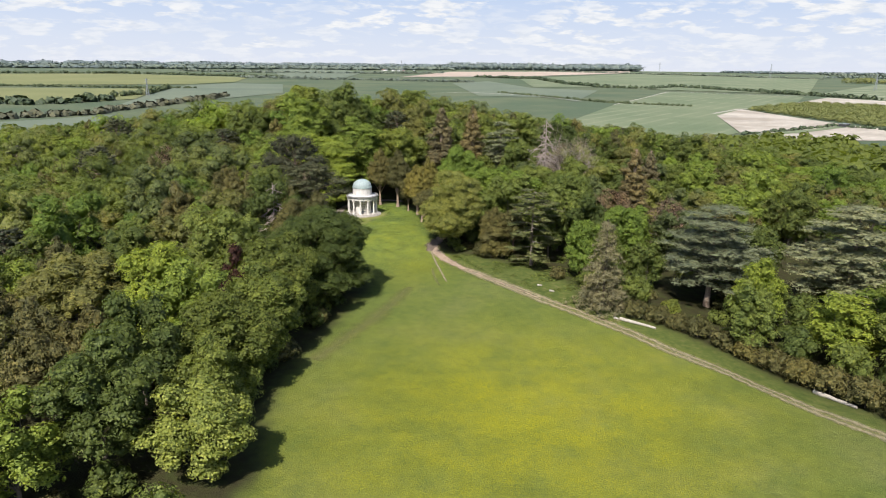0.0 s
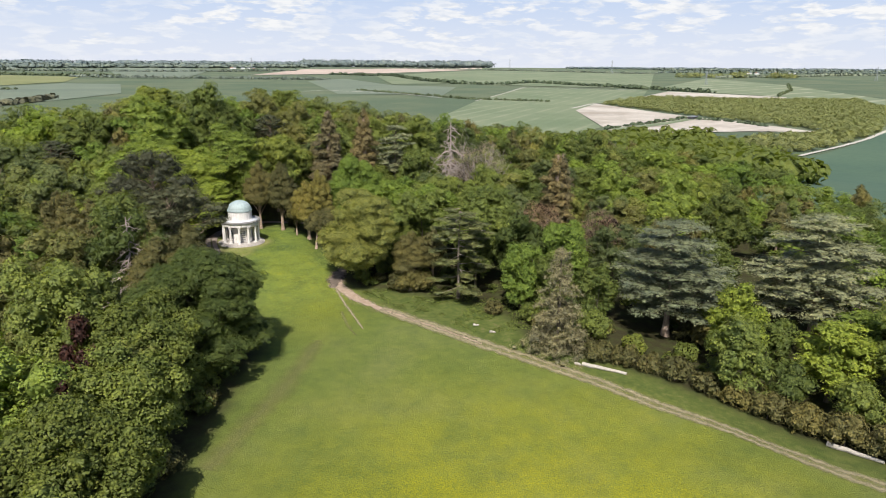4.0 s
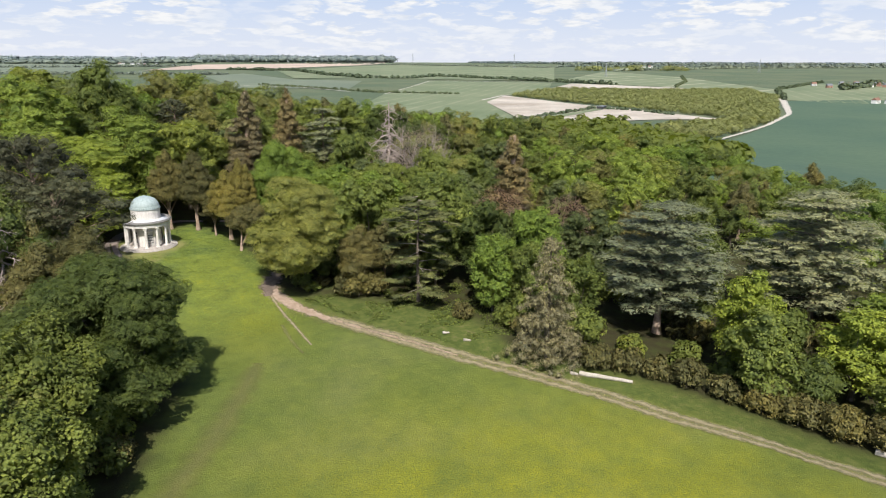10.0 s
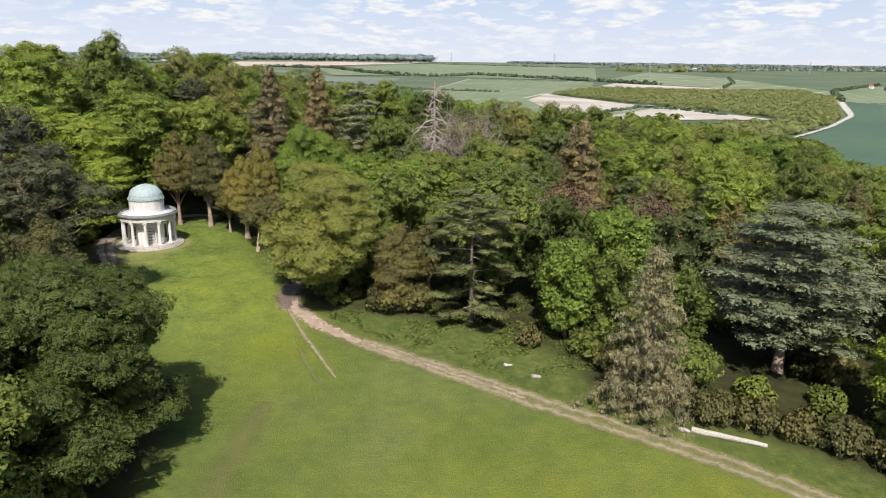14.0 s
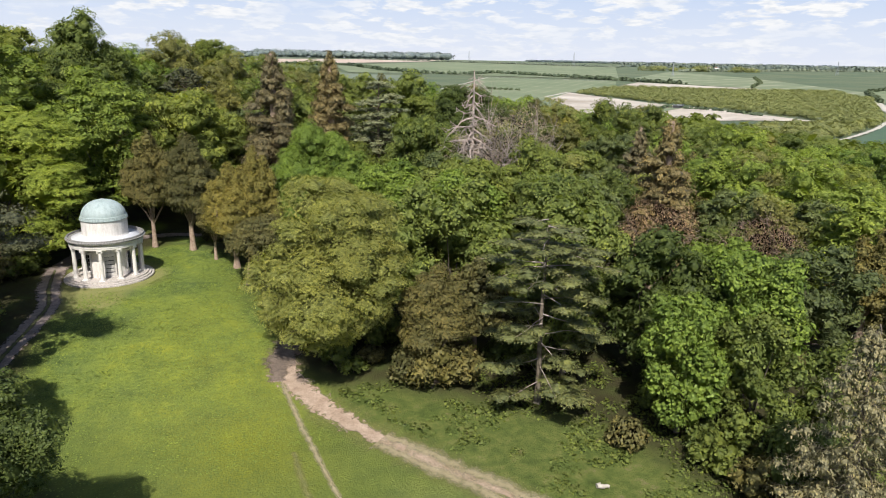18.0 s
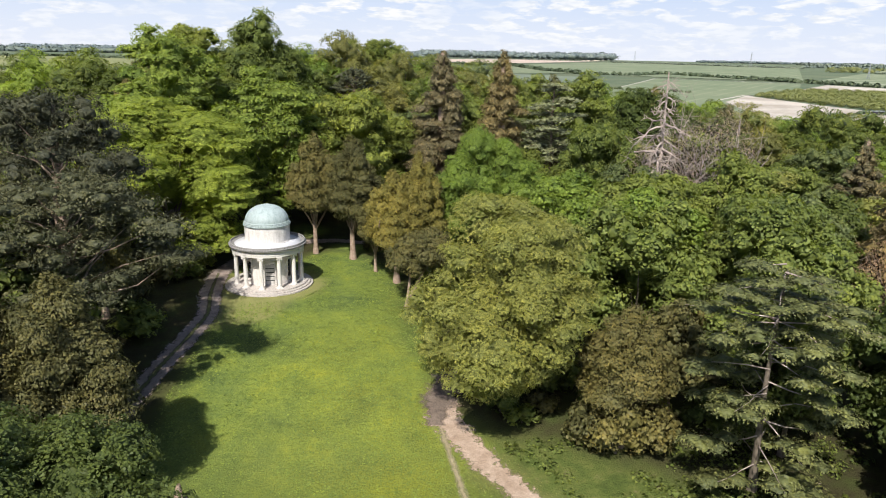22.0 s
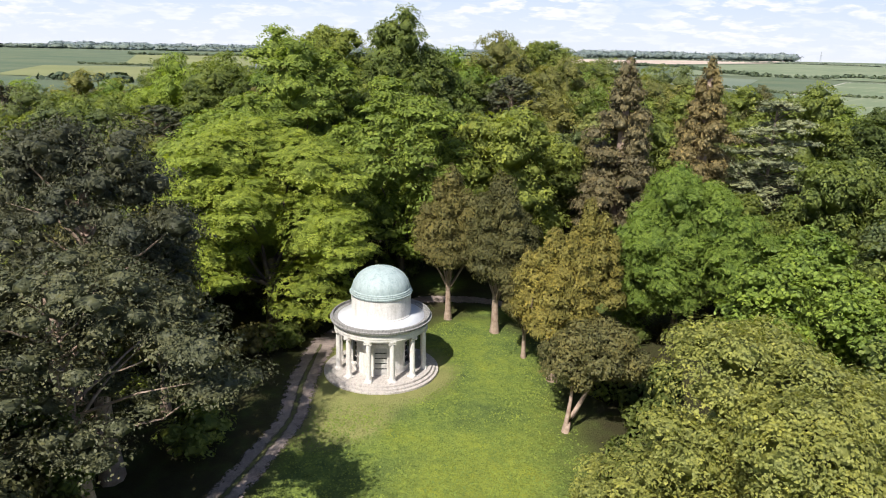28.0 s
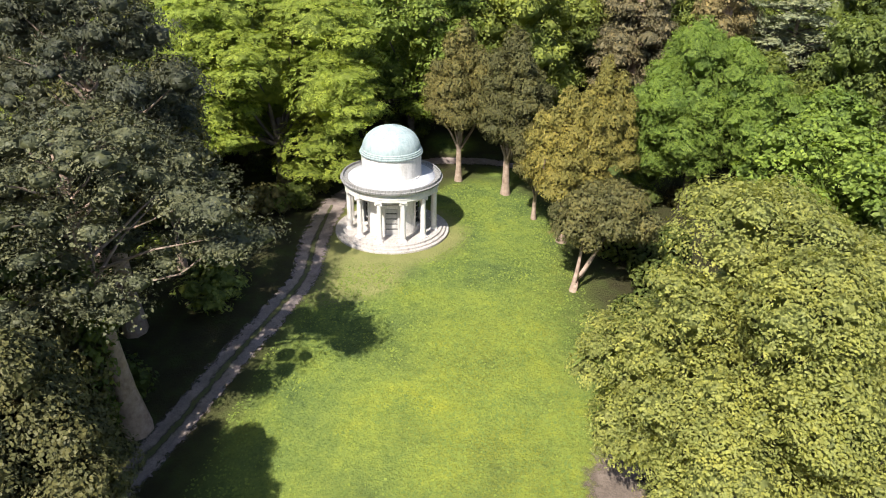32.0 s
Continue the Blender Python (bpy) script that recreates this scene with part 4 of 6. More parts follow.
        crown = crown_mesh("crown", rng, lobes, int(n * 1.7), s * 0.85, leaf["cedar"], core=0.5, skin=(0.6, 1.25), up=2.0, below=0.15, long_=1.4, coarse=True)
        trunk = trunk_mesh("trunk", rng, h * 0.95, 0.026 * h, BARK_PINK, 0.3)
        limbs = limb_set(rng, tips, lambda t: t[2] - 0.07 * h, 0.007 * h, BARK)
    elif kind == "lebanon":
        # sparse drooping plates on a bare trunk under a flat spreading top
        lobes, tips = [], []
        for lev in range(10):
            u = lev / 9
            z = h * (0.16 + 0.8 * u)
            top = lev >= 7
            m = (7, 6, 4)[lev - 7] if top else 3
            reach = w * (0.56, 0.46, 0.3)[lev - 7] if top else w * 0.47
            for k in range(m):
                a = (k + rng.uniform(-0.3, 0.3)) * 2 * math.pi / m + lev * 1.7
                rr = reach * rng.uniform(0.75, 1.1)
                zz = z + rng.normal() * 0.02 * h
                tips.append((rr * math.cos(a), rr * math.sin(a), zz - 0.12 * rr))
                for q in range(5):
                    along = (0.3 if top else 0.5) * rr + (0.7 if top else 0.55) * rr * (q + rng.random()) / 5
                    side = rng.normal() * 0.06 * w
                    fat = w * rng.uniform(0.055, 0.095)
                    lobes.append((along * math.cos(a) - side * math.sin(a), along * math.sin(a) + side * math.cos(a),
                                  zz - 0.13 * along - 0.1 * abs(side) + rng.normal() * 0.12, fat * 1.2, fat * 1.2, fat * 0.3))
        crown = crown_mesh("crown", rng, lobes, int(n * 0.55), s * 0.7, leaf["lebanon"], core=0.75, up=1.4, droop=0.5, long_=1.4, below=0.2, coarse=True)
        trunk = trunk_mesh("trunk", rng, h * 0.97, 0.017 * h, BARK, 0.35)
        limbs = limb_set(rng, tips, lambda t: t[2] + 0.02 * h, 0.0042 * h, BARK_PALE)
    elif kind == "deodar":
        lobes, tips = [], []
        for lev in range(20):
            u = lev / 19
            z = h * (0.07 + 0.89 * u)
            reach = w * np.interp(u, (0, 0.12, 0.26, 0.34, 0.5, 0.62, 0.75, 0.88, 1.0), (0.62, 0.64, 0.42, 0.38, 0.3, 0.3, 0.2, 0.16, 0.04)) + 0.3
            m = 7 if u < 0.5 else 5
            for k in range(m):
                a = k * 2 * math.pi / m + lev * 0.83 + rng.normal() * 0.2
                rr = reach * rng.uniform(0.62, 1.12)
                zz = z + rng.normal() * 0.018 * h
                tips.append((rr * math.cos(a), rr * math.sin(a), zz - 0.3 * rr))
                for q in (0.35, 0.6, 0.8, 1.0):
                    fat = w * 0.056 * rng.uniform(0.7, 1.3) * (1.15 - 0.5 * u)
                    off = rng.normal() * 0.045 * w
                    lobes.append((rr * q * math.cos(a) - off * math.sin(a), rr * q * math.sin(a) + off * math.cos(a), zz - 0.34 * rr * q * q - 0.4 * abs(off) + rng.normal() * 0.2, fat * 1.2, fat * 1.2, fat * 0.75))
        crown = crown_mesh("crown", rng, lobes, n, s * 0.62, leaf["deodar"], core=0.45, skin=(0.4, 1.4), up=0.4, droop=1.3, long_=2.0, coarse=coarse)
        trunk = trunk_mesh("trunk", rng, h * 0.97, 0.02 * h, BARK, 0.1)
        limbs = limb_set(rng, tips[::2], lambda t: t[2] + 0.03 * h, 0.004 * h, BARK)
    elif kind == "brown":
        lobes, tips = [], []
        for i in range(110):
            u = (i + 0.5) / 110 + rng.normal() * 0.012
            z = h * (0.14 + 0.83 * u)
            reach = w * 0.5 * (1 - max(0.0, u) ** 2.3) * rng.uniform(0.6, 1.15) + 0.25
            a = i * 2.4 + rng.normal() * 0.5
            rr = reach * rng.uniform(0.35, 0.8)
            fat = reach * 0.3 + 0.3
            tips.append((rr * math.cos(a), rr * math.sin(a), z))
            lobes.append((rr * math.cos(a), rr * math.sin(a), z, fat, fat, h * 0.028 * rng.uniform(0.8, 1.5)))
        crown = crown_mesh("crown", rng, lobes, n, s * 0.8, leaf["brown"], core=deep, up=0.1, droop=0.8, long_=1.5, coarse=coarse)
        trunk = trunk_mesh("trunk", rng, h * 0.98, 0.03 * h, BARK_PINK, 0.05)
        limbs = limb_set(rng, tips[::6], lambda t: t[2], 0.004 * h, BARK)
    elif kind in ("pine", "blackpine"):
        lobes, tips = [], []
        for i in range(32):
            u = (i + 0.5) / 32
            z = h * (0.52 + 0.42 * u)
            reach = w * 0.5 * math.sin(math.pi * (0.28 + 0.66 * u)) * rng.uniform(0.45, 1.1)
            a = i * 2.4 + rng.normal() * 0.3
            c = np.array([reach * math.cos(a), reach * math.sin(a), z])
            tips.append(tuple(c))
            for q in range(5):
                fat = w * 0.095 * rng.uniform(0.7, 1.25)
                o = rng.normal(size=3) * np.array([1, 1, 0.4]) * w * 0.08
                lobes.append((*(c + o), fat, fat, fat * 0.72))
        crown = crown_mesh("crown", rng, lobes, n, s * 0.62, leaf[kind], core=0.54, skin=(0.65, 1.22), up=0.6, long_=1.3, below=0.3, coarse=coarse, curl=0.7)
        trunk = trunk_mesh("trunk", rng, h * 0.93, 0.026 * h, BARK_PINK, 0.5)
        limbs = limb_set(rng, tips, lambda t: t[2] - 0.12 * h, 0.006 * h, BARK_PINK)
    else:
        raise ValueError(kind)
    return trunk, limbs, crown


TREE_WORDS = {
    "tan": ("tan-olive oak just coming into leaf", "oak"), "grey": ("grey-green broadleaf tree with a soft rounded crown", "whitebeam"),
    "broad": ("mid-green broadleaf tree in full spring leaf", "tree"), "dark": ("dark green oak with a dense rounded crown", "oak"),
    "yellow": ("yellow-green beech with layered fresh foliage", "beech"), "bright": ("bright fresh green maple with a lobed crown", "maple"),
    "lime": ("olive-green lime tree with a broad flowering crown", "lime tree"), "chestnut": ("pale blossoming chestnut with a domed crown", "chestnut"),
    "copper": ("dark purple-leaved beech among green trees", "beech"), "yew": ("dark brownish-green upright yew on a bare trunk", "yew"),
    "gold": ("golden-brown upright yew beside the clearing", "yew"), "cedar": ("blue-grey cedar with flat spreading branch plates", "cedar"),
    "lebanon": ("dark cedar with bare pale trunk and drooping tiers", "cedar"), "deodar": ("pale grey drooping conical cedar", "cedar"),
    "brown": ("russet-brown tall narrow conifer", "conifer"), "blackpine": ("tall pine with pinkish bark, its needles coloured dark for shade", "pine"), "pine": ("grey-green pine with pinkish bark and tufted clumps", "pine")}
MADE = {}


def tree(kind, x, y, h, w, tier, variant=0, turn=0.0, label="", lean=0.0):
    """Sets a tree: the first of its kind, tier and variant is built, the others are copies scaled to size."""
    key = (kind, tier, variant)
    base_h, base_w = {"cedar": (24, 26), "lebanon": (20, 13), "deodar": (20, 13), "brown": (30, 9), "pine": (26, 15), "blackpine": (26, 15), "yew": (18, 9), "gold": (18, 8)}.get(kind, (20, 14))
    m = Matrix.LocRotScale((x, y, gz(x, y) - 0.15), (Matrix.Rotation(lean, 3, "Y") @ Matrix.Rotation(turn, 3, "Z")).to_quaternion(), (w / base_w, w / base_w, h / base_h))
    if key not in MADE:
        root = new(TREE_WORDS[kind][1].replace(" ", "_"))
        trunk, limbs, crown = species(kind, 1000 + sum(ord(c) for c in kind + tier) * 7 + variant * 131, tier, base_h, base_w)
        if tier in ("hero", "near", "mid"):
            part_of("trunk", trunk, None, root)
            for v, f in limbs[0]:
                part_of("limb", mesh_of("limb", v, f, limbs[1], True), None, root)
        else:
            part_of("trunk", branched(trunk, limbs), None, root)
        part_of("crown", crown, None, root)
        tagged(root, label or TREE_WORDS[kind][0], TREE_WORDS[kind][1], "trees of the wood")
        MADE[key] = root
        root.matrix_basis = m
        return root
    src = MADE[key]
    made = {}
    for o in (src, *src.children):
        made[o] = o.copy()
        scene.collection.objects.link(made[o])
        made[o].parent = made.get(o.parent)
    made[src].matrix_basis = m
    tagged(made[src], label or TREE_WORDS[kind][0])
    return made[src]


PLACED = []


def plant(kind, x, y, h, w, tier="mid", variant=0, turn=None, label="", keep=0.42):
    PLACED.append((x, y, w * keep))
    return tree(kind, x, y, h, w, tier, variant, random.uniform(0, 6.28) if turn is None else turn, label)


def plant_to(kind, x, y, top, w, tier="mid", variant=0, turn=None, label=""):
    """A tree whose tip reaches the level top."""
    return plant(kind, x, y, top - gz(x, y), w, tier, variant, turn, label)


# round the temple
plant("yew", -20.7, 232.9, 19.5, 9.5, "hero", 0, label="dark brownish yew on a pale bare trunk behind the temple")
plant("yew", -14.6, 230.2, 19.5, 11.0, "hero", 1, label="dark brownish yew on a pinkish trunk behind the temple")
plant("gold", -7.6, 219.5, 16.6, 9.5, "hero", 0)
plant("gold", -4.0, 228.0, 18.2, 8.0, "hero", 1, label="orange-tinged upright yew beside the glade")
plant("yew", -10.8, 224.0, 13.0, 6.0, "hero", 0)
plant("bright", 6.0, 233.5, 22.0, 14.0, "hero", 0)
plant("lime", 4.0, 187.3, 22.0, 16.6, "hero", 0)
plant("yew", 13.8, 182.0, 14.0, 10.0, "hero", 2)
plant("lebanon", 23.5, 175.6, 20.3, 13.0, "hero", 0)
plant("deodar", 36.2, 148.3, 20.8, 12.0, "hero", 0)
plant("cedar", 62.6, 156.0, 24.3, 27.0, "near", 0)
plant("cedar", 91.0, 149.0, 27.0, 29.0, "near", 1)
plant("yellow", 66.2, 138.5, 17.5, 8.5, "near", 1)
plant_to("brown", 57.7, 208.4, 21.0, 12.5, "mid", 0)
plant_to("brown", -0.2, 252.2, 30.0, 12.5, "near", 0)
plant_to("brown", 11.1, 256.2, 30.0, 11.5, "near", 1)
tree("pine", -35.6, 187.0, 23.5, 17.8, "hero", 0, 1.0, "", radians(-3))
PLACED.append((-35.5, 189.0, 6.0))
# an added yew, placed only to throw shade across the drive
plant("yew", -38.8, 174.8, 21.0, 9.0, "mid", 1)
plant("blackpine", -41.5, 196.5, 29.0, 16.5, "hero", 1)
plant("dark", -45.0, 184.0, 23.0, 14.0, "mid", 1)
plant("dark", -40.5, 176.5, 17.5, 9.0, "mid", 2)
plant("dark", -49.5, 193.0, 17.0, 9.0, "mid", 0)
# this yew and the next oak are added to shade the drive's left side
plant("yew", -41.0, 186.0, 14.0, 8.0, "mid", 2)
plant("dark", -38.6, 184.5, 16.0, 8.5, "mid", 1)
plant("yew", -31.8, 173.5, 20.0, 13.0, "hero", 1)
# one more added yew that keeps the drive in shade
plant("yew", -37.0, 181.5, 15.0, 8.0, "mid", 0)
plant("yew", -42.5, 206.0, 20.0, 9.0, "mid", 2)
plant("yellow", -40.8, 226.5, 24.5, 22.0, "hero", 0)
plant("yellow", -51.0, 240.0, 27.0, 18.0, "near", 0)
plant("yellow", -29.0, 243.0, 26.0, 17.0, "near", 1)
plant("broad", -16.0, 250.0, 25.0, 18.0, "mid", 0)
plant_to("broad", -60.0, 306.0, 36.5, 18.0, "mid", 0)
plant_to("broad", -37.0, 280.0, 36.0, 19.0, "mid", 1)
plant_to("broad", -16.7, 328.0, 33.5, 17.0, "mid", 2)
plant("yellow", -52.0, 268.0, 29.0, 19.0, "mid", 0)
plant_to("cedar", 21.8, 262.0, 24.5, 17.0, "mid", 0)
plant_to("broad", 31.7, 281.0, 25.0, 17.0, "mid", 1)
plant_to("broad", 18.0, 290.0, 25.5, 16.0, "mid", 2)
plant_to("dark", 45.0, 277.0, 22.5, 17.0, "mid", 1)
plant_to("broad", 28.0, 250.0, 19.5, 15.0, "mid", 0)
# the wood's edge along the meadow
plant("dark", -26.3, 151.5, 22.0, 20.5, "hero", 0)
plant("yew", -36.5, 167.5, 20.0, 14.0, "hero", 2, label="brownish-olive evergreen tree beside the drive")
plant("dark", -33.0, 137.0, 20.0, 16.0, "near", 1)
plant("broad", -33.5, 123.5, 18.0, 14.0, "near", 1)
plant("dark", -36.0, 110.0, 17.5, 15.0, "near", 0)
plant("broad", -35.0, 97.0, 15.0, 11.0, "mid", 1)
plant("chestnut", -32.2, 84.5, 13.8, 13.0, "near", 0)
plant("dark", -45.0, 84.0, 19.0, 14.0, "mid", 2)
plant("dark", -46.0, 100.0, 20.0, 13.0, "mid", 0)
plant("broad", -46.0, 142.0, 25.0, 16.0, "mid", 2)
plant("yellow", -52.0, 122.0, 24.0, 14.0, "mid", 1)
plant("tan", -69.0, 126.0, 20.0, 18.0, "mid", 0)
plant("tan", -55.0, 166.0, 20.0, 15.0, "mid", 1)
plant("yew", -58.0, 93.0, 18.0, 12.0, "mid", 0)
plant("yew", -66.0, 106.0, 18.0, 12.0, "mid", 1)
plant("yew", -56.0, 106.0, 17.0, 11.0, "mid", 2)
plant("yew", -75.0, 112.0, 19.0, 12.0, "mid", 0)
plant("yew", -55.0, 192.0, 20.0, 12.0, "mid", 1)
plant("yew", -50.0, 182.0, 19.0, 11.0, "mid", 2)
plant("yew", -62.0, 202.0, 20.0, 12.0, "mid", 0)
plant("grey", -76.0, 183.0, 22.0, 14.0, "mid", 0)
plant("grey", -69.0, 224.0, 21.0, 15.0, "mid", 0)
plant("grey", -91.0, 259.0, 20.0, 17.0, "mid", 0)
plant("grey", -84.0, 236.0, 20.0, 15.0, "mid", 0)
plant("dark", -42.0, 171.0, 23.0, 14.0, "mid", 0)
plant("yellow", -52.0, 76.0, 15.0, 11.0, "mid", 0)
plant("yellow", -44.0, 118.0, 20.0, 13.0, "mid", 2)
plant("lime", -33.5, 132.0, 16.0, 12.0, "mid", 0)
plant("yew", 78.0, 104.0, 11.0, 9.0, "mid", 1)
plant("brown", 72.0, 241.0, 24.0, 10.0, "mid", 1)
plant("copper", -40.0, 132.0, 17.0, 7.0, "mid", 0)
# the right side behind the track
plant("bright", 45.0, 172.0, 17.0, 11.0, "near", 0)
plant("bright", 50.5, 184.0, 15.0, 10.0, "mid", 1)
plant("bright", 35.2, 167.5, 14.5, 8.5, "near", 0)
plant("broad", 40.5, 164.0, 13.0, 8.0, "near", 0)
plant("broad", 32.0, 188.0, 18.0, 13.0, "mid", 1)
plant("dark", 28.5, 180.5, 15.0, 8.5, "mid", 0)
plant("yew", 19.8, 186.5, 13.0, 8.0, "mid", 1)
plant("broad", 20.0, 198.0, 19.0, 14.0, "mid", 2)
plant("bright", 24.0, 208.0, 19.0, 15.0, "near", 1)
plant("bright", 14.0, 216.0, 17.0, 14.0, "near", 0)
plant("broad", 49.5, 161.0, 12.0, 8.0, "mid", 2)
plant("yellow", 78.0, 128.0, 15.0, 12.0, "mid", 0)

# the rest of the wood, filled in with uneven spacing
WOOD = [(-330, 150), (-220, 60), (-28, 40), (-28, 130), (0, 180), (40, 150), (75, 118), (95, 40), (170, 60), (165, 180), (160, 260), (150, 330), (120, 400), (40, 440), (-80, 440), (-200, 400), (-330, 330)]
OPEN = [(55, 143, 8), (48, 148, 5), (66, 146, 6), (0.5, 243, 8), (-22, 241, 5), (-25, 217, 11), (-26, 178, 7), (-31, 190, 5), (1, 211, 8), (-3, 226, 6), (-1, 243, 5), (98, 178, 9), (38, 242, 5), (47, 195, 6), (64, 192, 6)]
KINDS = ["broad"] * 10 + ["dark"] * 6 + ["bright"] * 4 + ["yellow"] * 3 + ["lime"] * 4 + ["yew"] * 6 + ["pine"] * 2 + ["tan"] * 3 + ["grey"] * 4 + ["bright"] * 2


def off_line(x, y, line):
    best = 1e9
    for (ax, ay), (bx, by) in zip(line, line[1:]):
        u = min(1.0, max(0.0, ((x - ax) * (bx - ax) + (y - ay) * (by - ay)) / ((bx - ax) ** 2 + (by - ay) ** 2)))
        best = min(best, math.hypot(x - ax - u * (bx - ax), y - ay - u * (by - ay)))
    return best


def fill_wood():
    rng = random.Random(5)
    grid = {}
    for x, y, r in PLACED:
        grid.setdefault((int(x // 20), int(y // 20)), []).append((x, y, r))
    tries = 0
    made = 0
    while tries < 16000 and made < 760:
        tries += 1
        x, y = rng.uniform(-230, 165), rng.uniform(45, 440)
        if x < -0.64 * y - 15 or x > 1.28 * (y - 53) + 8:
            continue
        if not inside(x, y, WOOD) or inside(x, y, MEADOW):
            continue
        if y < 94 and -58 < x < 0:
            continue
        w = rng.uniform(10.0, 16.0)
        if off_line(x, y, DRIVE_LINE) < 0.5 * w + 1.5:
            continue
        # no crown may hang far over the meadow
        if any(inside(x + 0.3 * w * math.cos(a), y + 0.3 * w * math.sin(a), MEADOW) for a in (0, 1.57, 3.14, 4.71)):
            continue
        if any(math.hypot(x - a, y - b) < r + 0.4 * w for a, b, r in OPEN):
            continue
        cx, cy = int(x // 20), int(y // 20)
        if any(math.hypot(x - a, y - b) < (r + 0.35 * w) for i in (-1, 0, 1) for j in (-1, 0, 1) for a, b, r in grid.get((cx + i, cy + j), ())):
            continue
        k = rng.choice(KINDS)
        h = w * rng.uniform(1.15, 1.5)
        if k in ("yew", "gold"):
            w *= 0.75
        if k == "cedar":
            w *= 1.2
        if y > 330 or x > 110:
            h *= 0.85
        elif y > 255 and abs(x + 40) < 90:
            h *= 0.92
        grid.setdefault((cx, cy), []).append((x, y, 0.34 * w))
        near = math.hypot(x - 0, y - 195) < 62 or (20 < x < 105 and 165 < y < 235) or (x < 0 and y < 135 and x > -62)
        tree(k, x, y, h, w, "mid" if near else "distant" if y > 290 or x > 105 or x < -95 else "far", rng.randrange(3), rng.uniform(0, 6.28))
        made += 1
    print("wood", made, tries)


fill_wood()


# ---- a small leaning tree ----
def leaning_tree():
    rng = np.random.default_rng(77)
    root = new("leaning_tree")
    part_of("trunk", trunk_mesh("trunk", rng, 5.5, 0.3, BARK_PINK, 0.2, 8, (2.6, 1.8)), None, root)
    part_of("trunk", trunk_mesh("trunk", rng, 6.0, 0.24, BARK_PINK, 0.2, 8, (0.8, 2.2)), None, root)
    lobes = shell(rng, 30, (2.2, 2.6, 6.3), 3.4, 2.4, 1.35, 0.7, -0.6)
    part_of("crown", crown_mesh("crown", rng, lobes, 9000, 0.38, FINE["yew"], core=0.5, up=0.6), None, root)
    root.location = (-6.2, 209.8, gz(-6.2, 209.8) - 0.1)
    tagged(root, "small olive tree with two leaning pinkish trunks", "tree")


leaning_tree()


# ---- bare and dead trees ----
def branches(rng, start, way, length, radius, depth, out, droop=0.0):
    """Forking bare branches."""
    way = np.asarray(way, float) / np.linalg.norm(way)
    pts, p = [np.asarray(start, float)], np.asarray(start, float)
    d = way
    for _ in range(3):
        d = d + rng.normal(size=3) * 0.2 + np.array([0, 0, -droop])
        d /= np.linalg.norm(d)
        p = p + d * length / 3
        pts.append(p)
    out.append(tube(pts, radius * np.array([1, 0.8, 0.6, 0.35]), 4))
    if depth:
        for k in range(3):
            i = rng.integers(1, 4)
            side = d + rng.normal(size=3) * 0.75
            branches(rng, pts[i], side, length * rng.uniform(0.5, 0.75), radius * 0.5, depth - 1, out, droop)


TWIGS = leaf_material("twigs_pale", (0.44, 0.365, 0.31), through=0.0, gaps=0.36, grain=5.0, stretch=0.35)
TWIGS_RED = leaf_material("twigs_russet", (0.36, 0.25, 0.19), through=0.0, gaps=0.35, grain=5.0, stretch=0.35)


def bare_tree(x, y, h, spread, mat, label, seed, spire=False):
    rng = np.random.default_rng(seed)
    root = new("bare_tree")
    part_of("trunk", trunk_mesh("trunk", rng, h * (1.0 if spire else 0.55), (0.013 if spire else 0.018) * h, mat, 0.12 if spire else 0.5), None, root)
    for k in range(54 if spire else 20):
        out = []
        u = 0.12 + 0.86 * (k + 0.5) / 54 if spire else rng.uniform(0.2, 0.55)
        a = k * 2.4
        reach = spread * (1.1 - 0.8 * u) * rng.uniform(0.5, 1.0) if spire else spread * 0.6
        branches(rng, (0, 0, h * u), (math.cos(a), math.sin(a), -0.15 if spire else rng.uniform(0.5, 1.6)), reach, (0.015 if spire else 0.0065) * h * (1.2 - u), 2, out, 0.12 if spire else -0.05)
        v, f = joined(out)
        part_of("branch", mesh_of("branch", v, f, mat, True), None, root)
    if not spire:
        lobes = shell(rng, 16, (0, 0, h * 0.66), spread * 0.42, h * 0.26, spread * 0.2, 0.9, -0.6)[:-1]
        part_of("twig_crown", crown_mesh("twig_crown", rng, lobes, 5200, 0.5, TWIGS_RED if mat == BARK_PINK else TWIGS, core=0, up=0.2, long_=2.6), None, root)
    root.location = (x, y, gz(x, y) - 0.1)
    return tagged(root, label, "dead tree")


bare_tree(34.9, 237.1, 32.0, 7.5, BARK_PALE, "dead bleached conifer spire with drooping bare branches", 3, True)
bare_tree(41.0, 239.0, 25.0, 16.0, BARK_PALE, "leafless pinkish-grey spreading tree", 4)
bare_tree(37.0, 243.0, 19.0, 11.0, BARK_PALE, "leafless pinkish-grey spreading tree", 5)
bare_tree(48.6, 195.1, 16.0, 9.0, BARK_PINK, "leafless russet-twigged tree in the wood", 6)
bare_tree(64.7, 193.4, 16.0, 9.0, BARK_PINK, "leafless russet-twigged tree in the wood", 7)
bare_tree(-41.0, 168.0, 23.0, 5.5, BARK_PALE, "dead pale conifer with bare sideways branches", 8, True)
bare_tree(-97.0, 248.0, 19.0, 12.0, BARK_PINK, "leafless russet-twigged spreading tree", 9)
bare_tree(45.5, 242.0, 25.0, 15.0, BARK_PALE, "leafless pinkish-grey spreading tree", 10)


